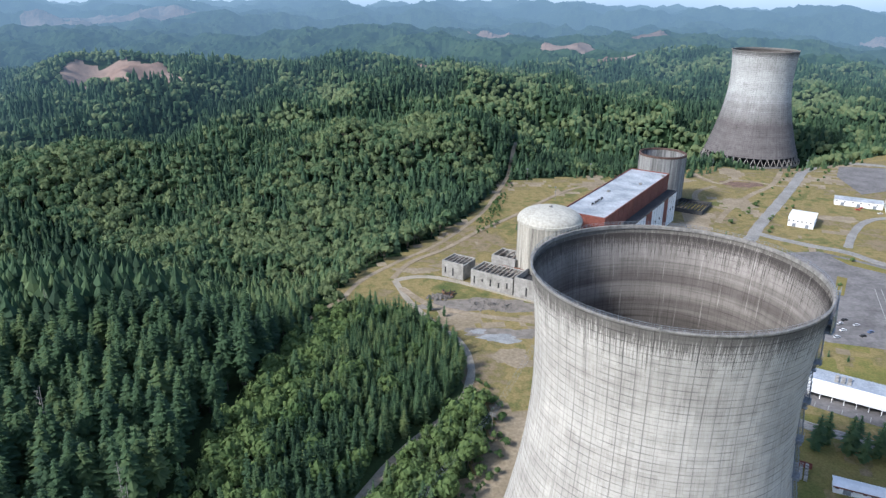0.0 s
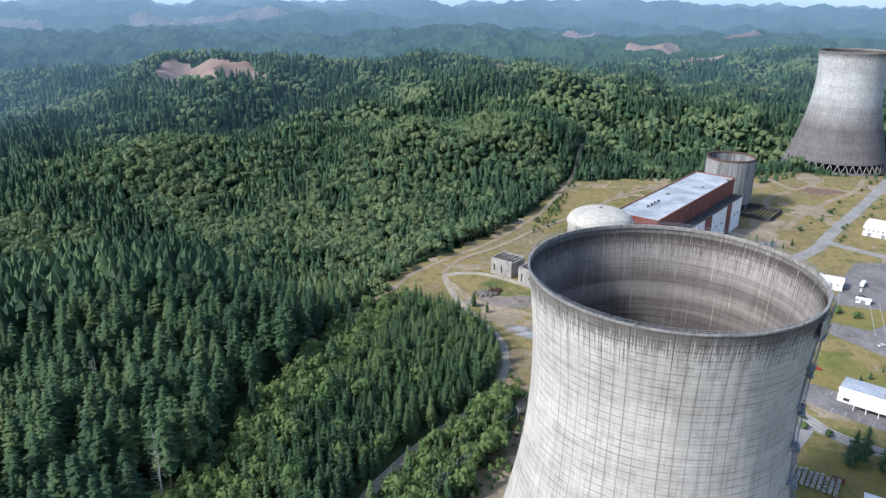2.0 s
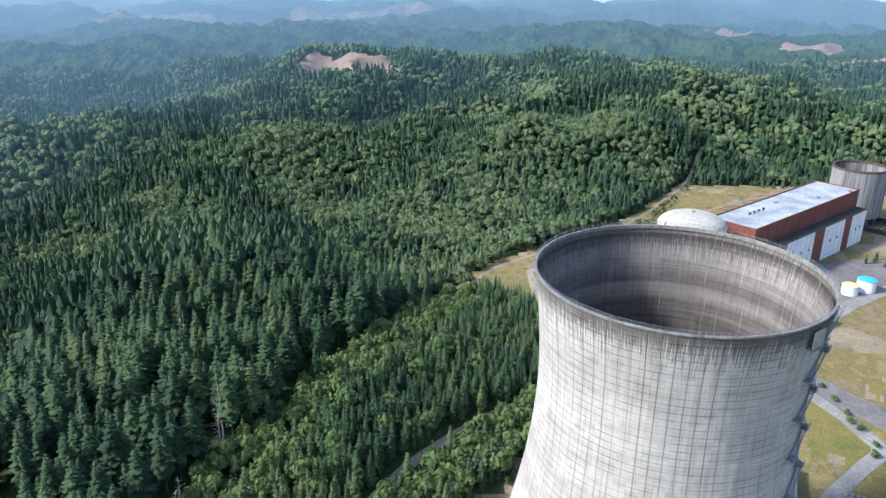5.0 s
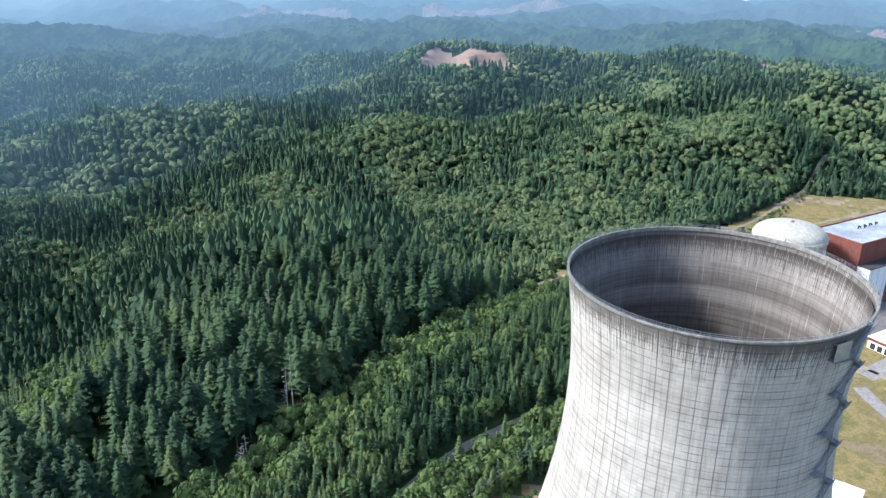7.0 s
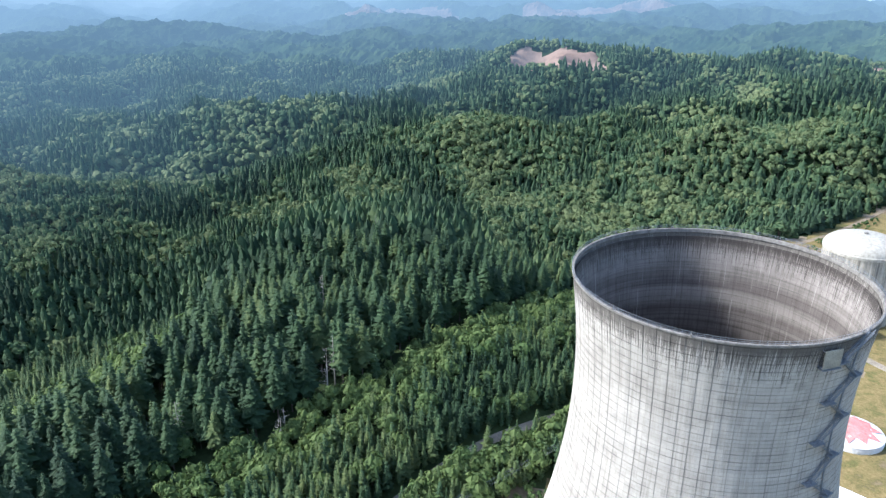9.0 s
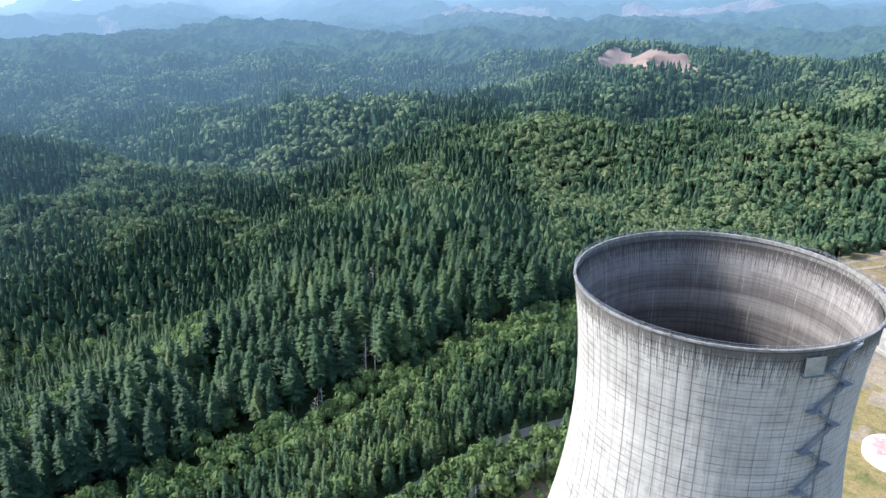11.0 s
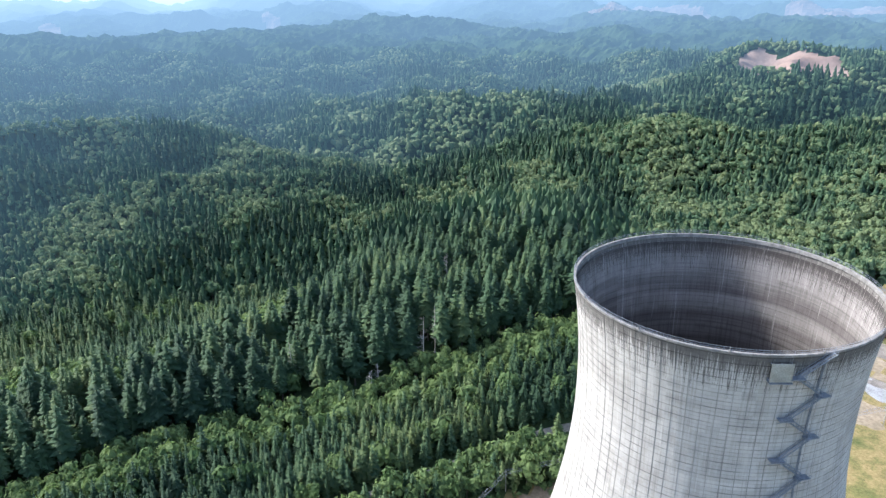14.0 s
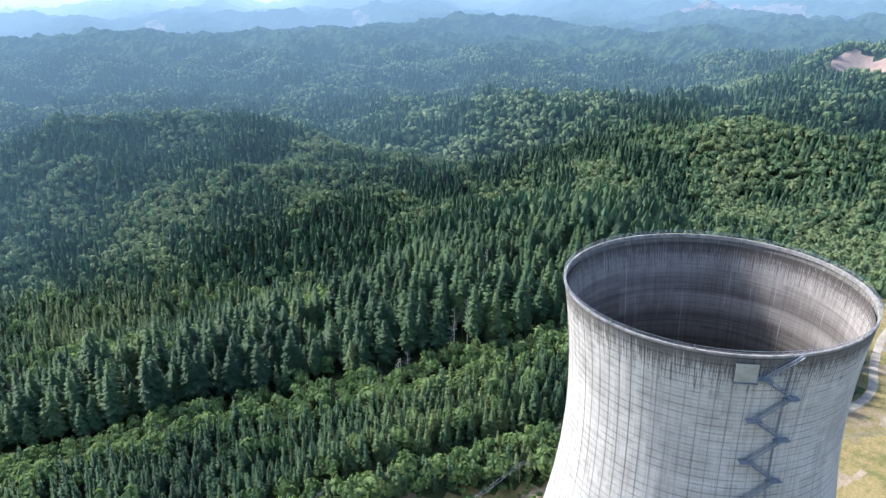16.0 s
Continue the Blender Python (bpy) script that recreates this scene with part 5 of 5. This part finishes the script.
grow("broadleaf_forest", "leafy broadleaf trees among the conifers", LEAFY, every[rest & leafy], LEAVES)
x, y, r = scatter(470, 960, 7.2, 2)
leafy, tall, wide, tint = stand(x, y, r)
every = spots_of(x, y, np.maximum(tall, 8) * np.where(leafy, 1.0, 0.95), wide, tint)
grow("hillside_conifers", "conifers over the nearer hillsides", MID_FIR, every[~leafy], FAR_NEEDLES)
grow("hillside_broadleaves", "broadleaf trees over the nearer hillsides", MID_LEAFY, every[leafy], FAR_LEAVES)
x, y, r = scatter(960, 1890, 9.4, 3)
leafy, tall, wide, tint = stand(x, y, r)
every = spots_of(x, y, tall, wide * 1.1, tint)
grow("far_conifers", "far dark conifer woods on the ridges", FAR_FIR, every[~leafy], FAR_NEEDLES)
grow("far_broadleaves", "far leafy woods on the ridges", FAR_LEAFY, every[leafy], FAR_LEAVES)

# trees and bushes inside the site
yard_trees = [(110, 92, 22), (117, 97, 21), (124, 89, 24), (131, 95, 20), (137, 87, 22), (144, 93, 21), (151, 86, 24), (128, 83, 19), (141, 81, 21), (157, 91, 19), (152, 178, 6), (163, 188, 5), (146, 176, 5), (172, 182, 5),
              (-96, 236, 11), (-82, 244, 13), (-72, 236, 9), (-8, 420, 8), (140, 400, 9), (147, 404, 10), (153, 396, 8), (160, 402, 9), (168, 398, 7), (150, 412, 9), (178, 408, 8)]
for k, (tx, ty, th) in enumerate(yard_trees):
    lone_tree("conifer_tree", FIR, (tx, ty, height(tx, ty) - 0.2, th, 1.35, 0.4 + 0.1 * (k % 3)), k, NEEDLES, "single pointed conifer on the open grass", "tree")
rr = random.Random(5)
line = [(205 + 190 * f + o, 432 + 262 * f - o * 0.7) for f in (0.02, 0.06, 0.12, 0.17, 0.2, 0.27, 0.33, 0.4, 0.47, 0.52, 0.6, 0.66, 0.73, 0.8, 0.88, 0.95) for o in (-13, 12)]
bushes = [(x + rr.uniform(-3, 3), y + rr.uniform(-5, 5), rr.uniform(3, 6.5)) for x, y in line if rr.random() < 0.8]
bushes += [(78 + 9 * k * 0.5, 196 - 13 * k, 4.5) for k in range(6)] + [(92, 150, 5), (98, 122, 5), (108, 116, 5), (150, 268, 7), (158, 262, 6), (166, 270, 8), (144, 276, 6), (176, 262, 7), (300, 350, 10), (310, 362, 11), (322, 372, 9), (330, 384, 10), (226, 300, 4), (262, 352, 5), (206, 190, 7), (214, 186, 8), (222, 192, 7)]
for k, (tx, ty, th) in enumerate(bushes):
    lone_tree("bush", LEAFY, (tx, ty, height(tx, ty) - th * 0.18, th, 1.3, rr.uniform(0.4, 0.95)), k, LEAVES, "rounded green bush by the road", "bush")
# scrub along the dirt between road and tower, and by the north track
x, y = np.random.RandomState(31).uniform(-115, -30, 1500), np.random.RandomState(32).uniform(-60, 240, 1500)
keep = (off_road(x, y) > 4.5) & (within(x, y, SITE) > -2) & (within(x, y, SITE) < 9 + 5 * waves(x, y, 30, 33)) & (y < 150)
x, y = x[keep], y[keep]
q = np.random.RandomState(34)
grow("scrub", "low green scrub and saplings beside the road", SCRUB, spots_of(x, y, q.uniform(1.5, 6, len(x)), q.uniform(0.9, 1.4, len(x)), q.uniform(0.2, 0.9, len(x))), LEAVES)
f = np.random.RandomState(35).uniform(0, 1, 420)
x, y = -44 + 62 * f + q.uniform(-6, 13, 420), 420 + 340 * f + q.uniform(-20, 20, 420)
keep = off_road(x, y) > 5
x, y = x[keep], y[keep]
grow("scrub", "green scrub and small trees along the north track", SCRUB, spots_of(x, y, q.uniform(1.2, 5, len(x)), q.uniform(0.9, 1.3, len(x)), q.uniform(0.1, 0.8, len(x))), LEAVES)
x, y = q.uniform(60, 480, 900), q.uniform(612, 800, 900)
keep = (within(x, y, SITE) < 26) & (np.hypot(x - 364, y - 832) > 100) & (y > 600)
x, y = x[keep], y[keep]
grow("young_conifer_forest", "young conifers round the far tower", MID_FIR, spots_of(x, y, q.uniform(5, 11, len(x)), q.uniform(1.0, 1.3, len(x)), q.uniform(0.2, 0.6, len(x))), NEEDLES)


def snag(x, y, tall, seed):
    """A dead standing tree: bare pale trunk with broken limbs."""
    r = random.Random(seed)
    ob = thing("dead_tree", "bare grey dead tree with broken limbs", "tree", pose(x, y, height(x, y) - 0.5), "dead trees")
    part("trunk", bar((0, 0, 0), (r.uniform(-1, 1), r.uniform(-1, 1), tall), 0.42, 8, 0.08), DEADWOOD, ob)
    for k in range(26):
        z = tall * r.uniform(0.3, 0.97)
        a, ln = r.uniform(0, math.tau), (1.1 - z / tall) * 5 + 0.8
        part("limb", bar((0, 0, z), (ln * math.cos(a), ln * math.sin(a), z + r.uniform(-0.6, 1.2)), 0.11, 5, 0.02), DEADWOOD, ob)


for k, (tx, ty, th) in enumerate(((-184, 5, 34), (-192, 18, 31), (-179, -31, 19), (-183, -24, 18), (-300, 170, 34), (-270, 200, 30), (-244, 60, 35), (-214, -60, 30))):
    snag(tx, ty, th, k)

# rubble and stored material on the yard
rr = random.Random(9)
stone = bmesh.new()
bmesh.ops.create_icosphere(stone, subdivisions=1, radius=1.0)
for v in stone.verts:
    v.co *= rr.uniform(0.75, 1.2)
stone_me = bpy.data.meshes.new("rock")
stone.to_mesh(stone_me)
stone.free()
stone_me.materials.append(surface("broken_concrete", (0.08, 0.07, 0.062), (0.24, 0.22, 0.20), 0.5, 0.95, 0.4))
for label, cx, cy, spread, count, size in (("heap of broken concrete and steel", -76, 266, 9, 90, 1.5), ("scattered concrete rubble on bare ground", -40, 254, 17, 80, 0.8), ("heap of pale broken blocks", 128, 60, 7, 50, 1.0)):
    ob = thing("rubble_heap", label, "rubble", pose(cx, cy, height(cx, cy)))
    for k in range(count):
        a, d = rr.uniform(0, math.tau), spread * rr.random() ** 0.7
        piece = new("rock", stone_me)
        piece.parent = ob
        s = size * rr.uniform(0.35, 1.2)
        piece.matrix_basis = pose(d * math.cos(a), d * math.sin(a) * 0.6, 0.2 + (1 - d / spread) * size * 1.4, rr.uniform(0, 360), rr.uniform(0, 360), 0) @ Matrix.Diagonal((s, s * rr.uniform(0.5, 1), s * rr.uniform(0.4, 1), 1))
frame_heap = thing("steel_frame_stack", "stack of dark rusting steel frames", "scrap", pose(-70, 271, LEVEL))
for k in range(16):
    bm = box(-4, -0.3, 0.2 + 0.5 * (k % 5), 4, 0.3, 0.7 + 0.5 * (k % 5))
    bm.transform(pose(rr.uniform(-4, 4), rr.uniform(-2, 2), 0, rr.uniform(-14, 14), rr.uniform(-25, 25), rr.uniform(0, 180)))
    part("beam", bm, DARK if k % 2 else RUST, frame_heap)
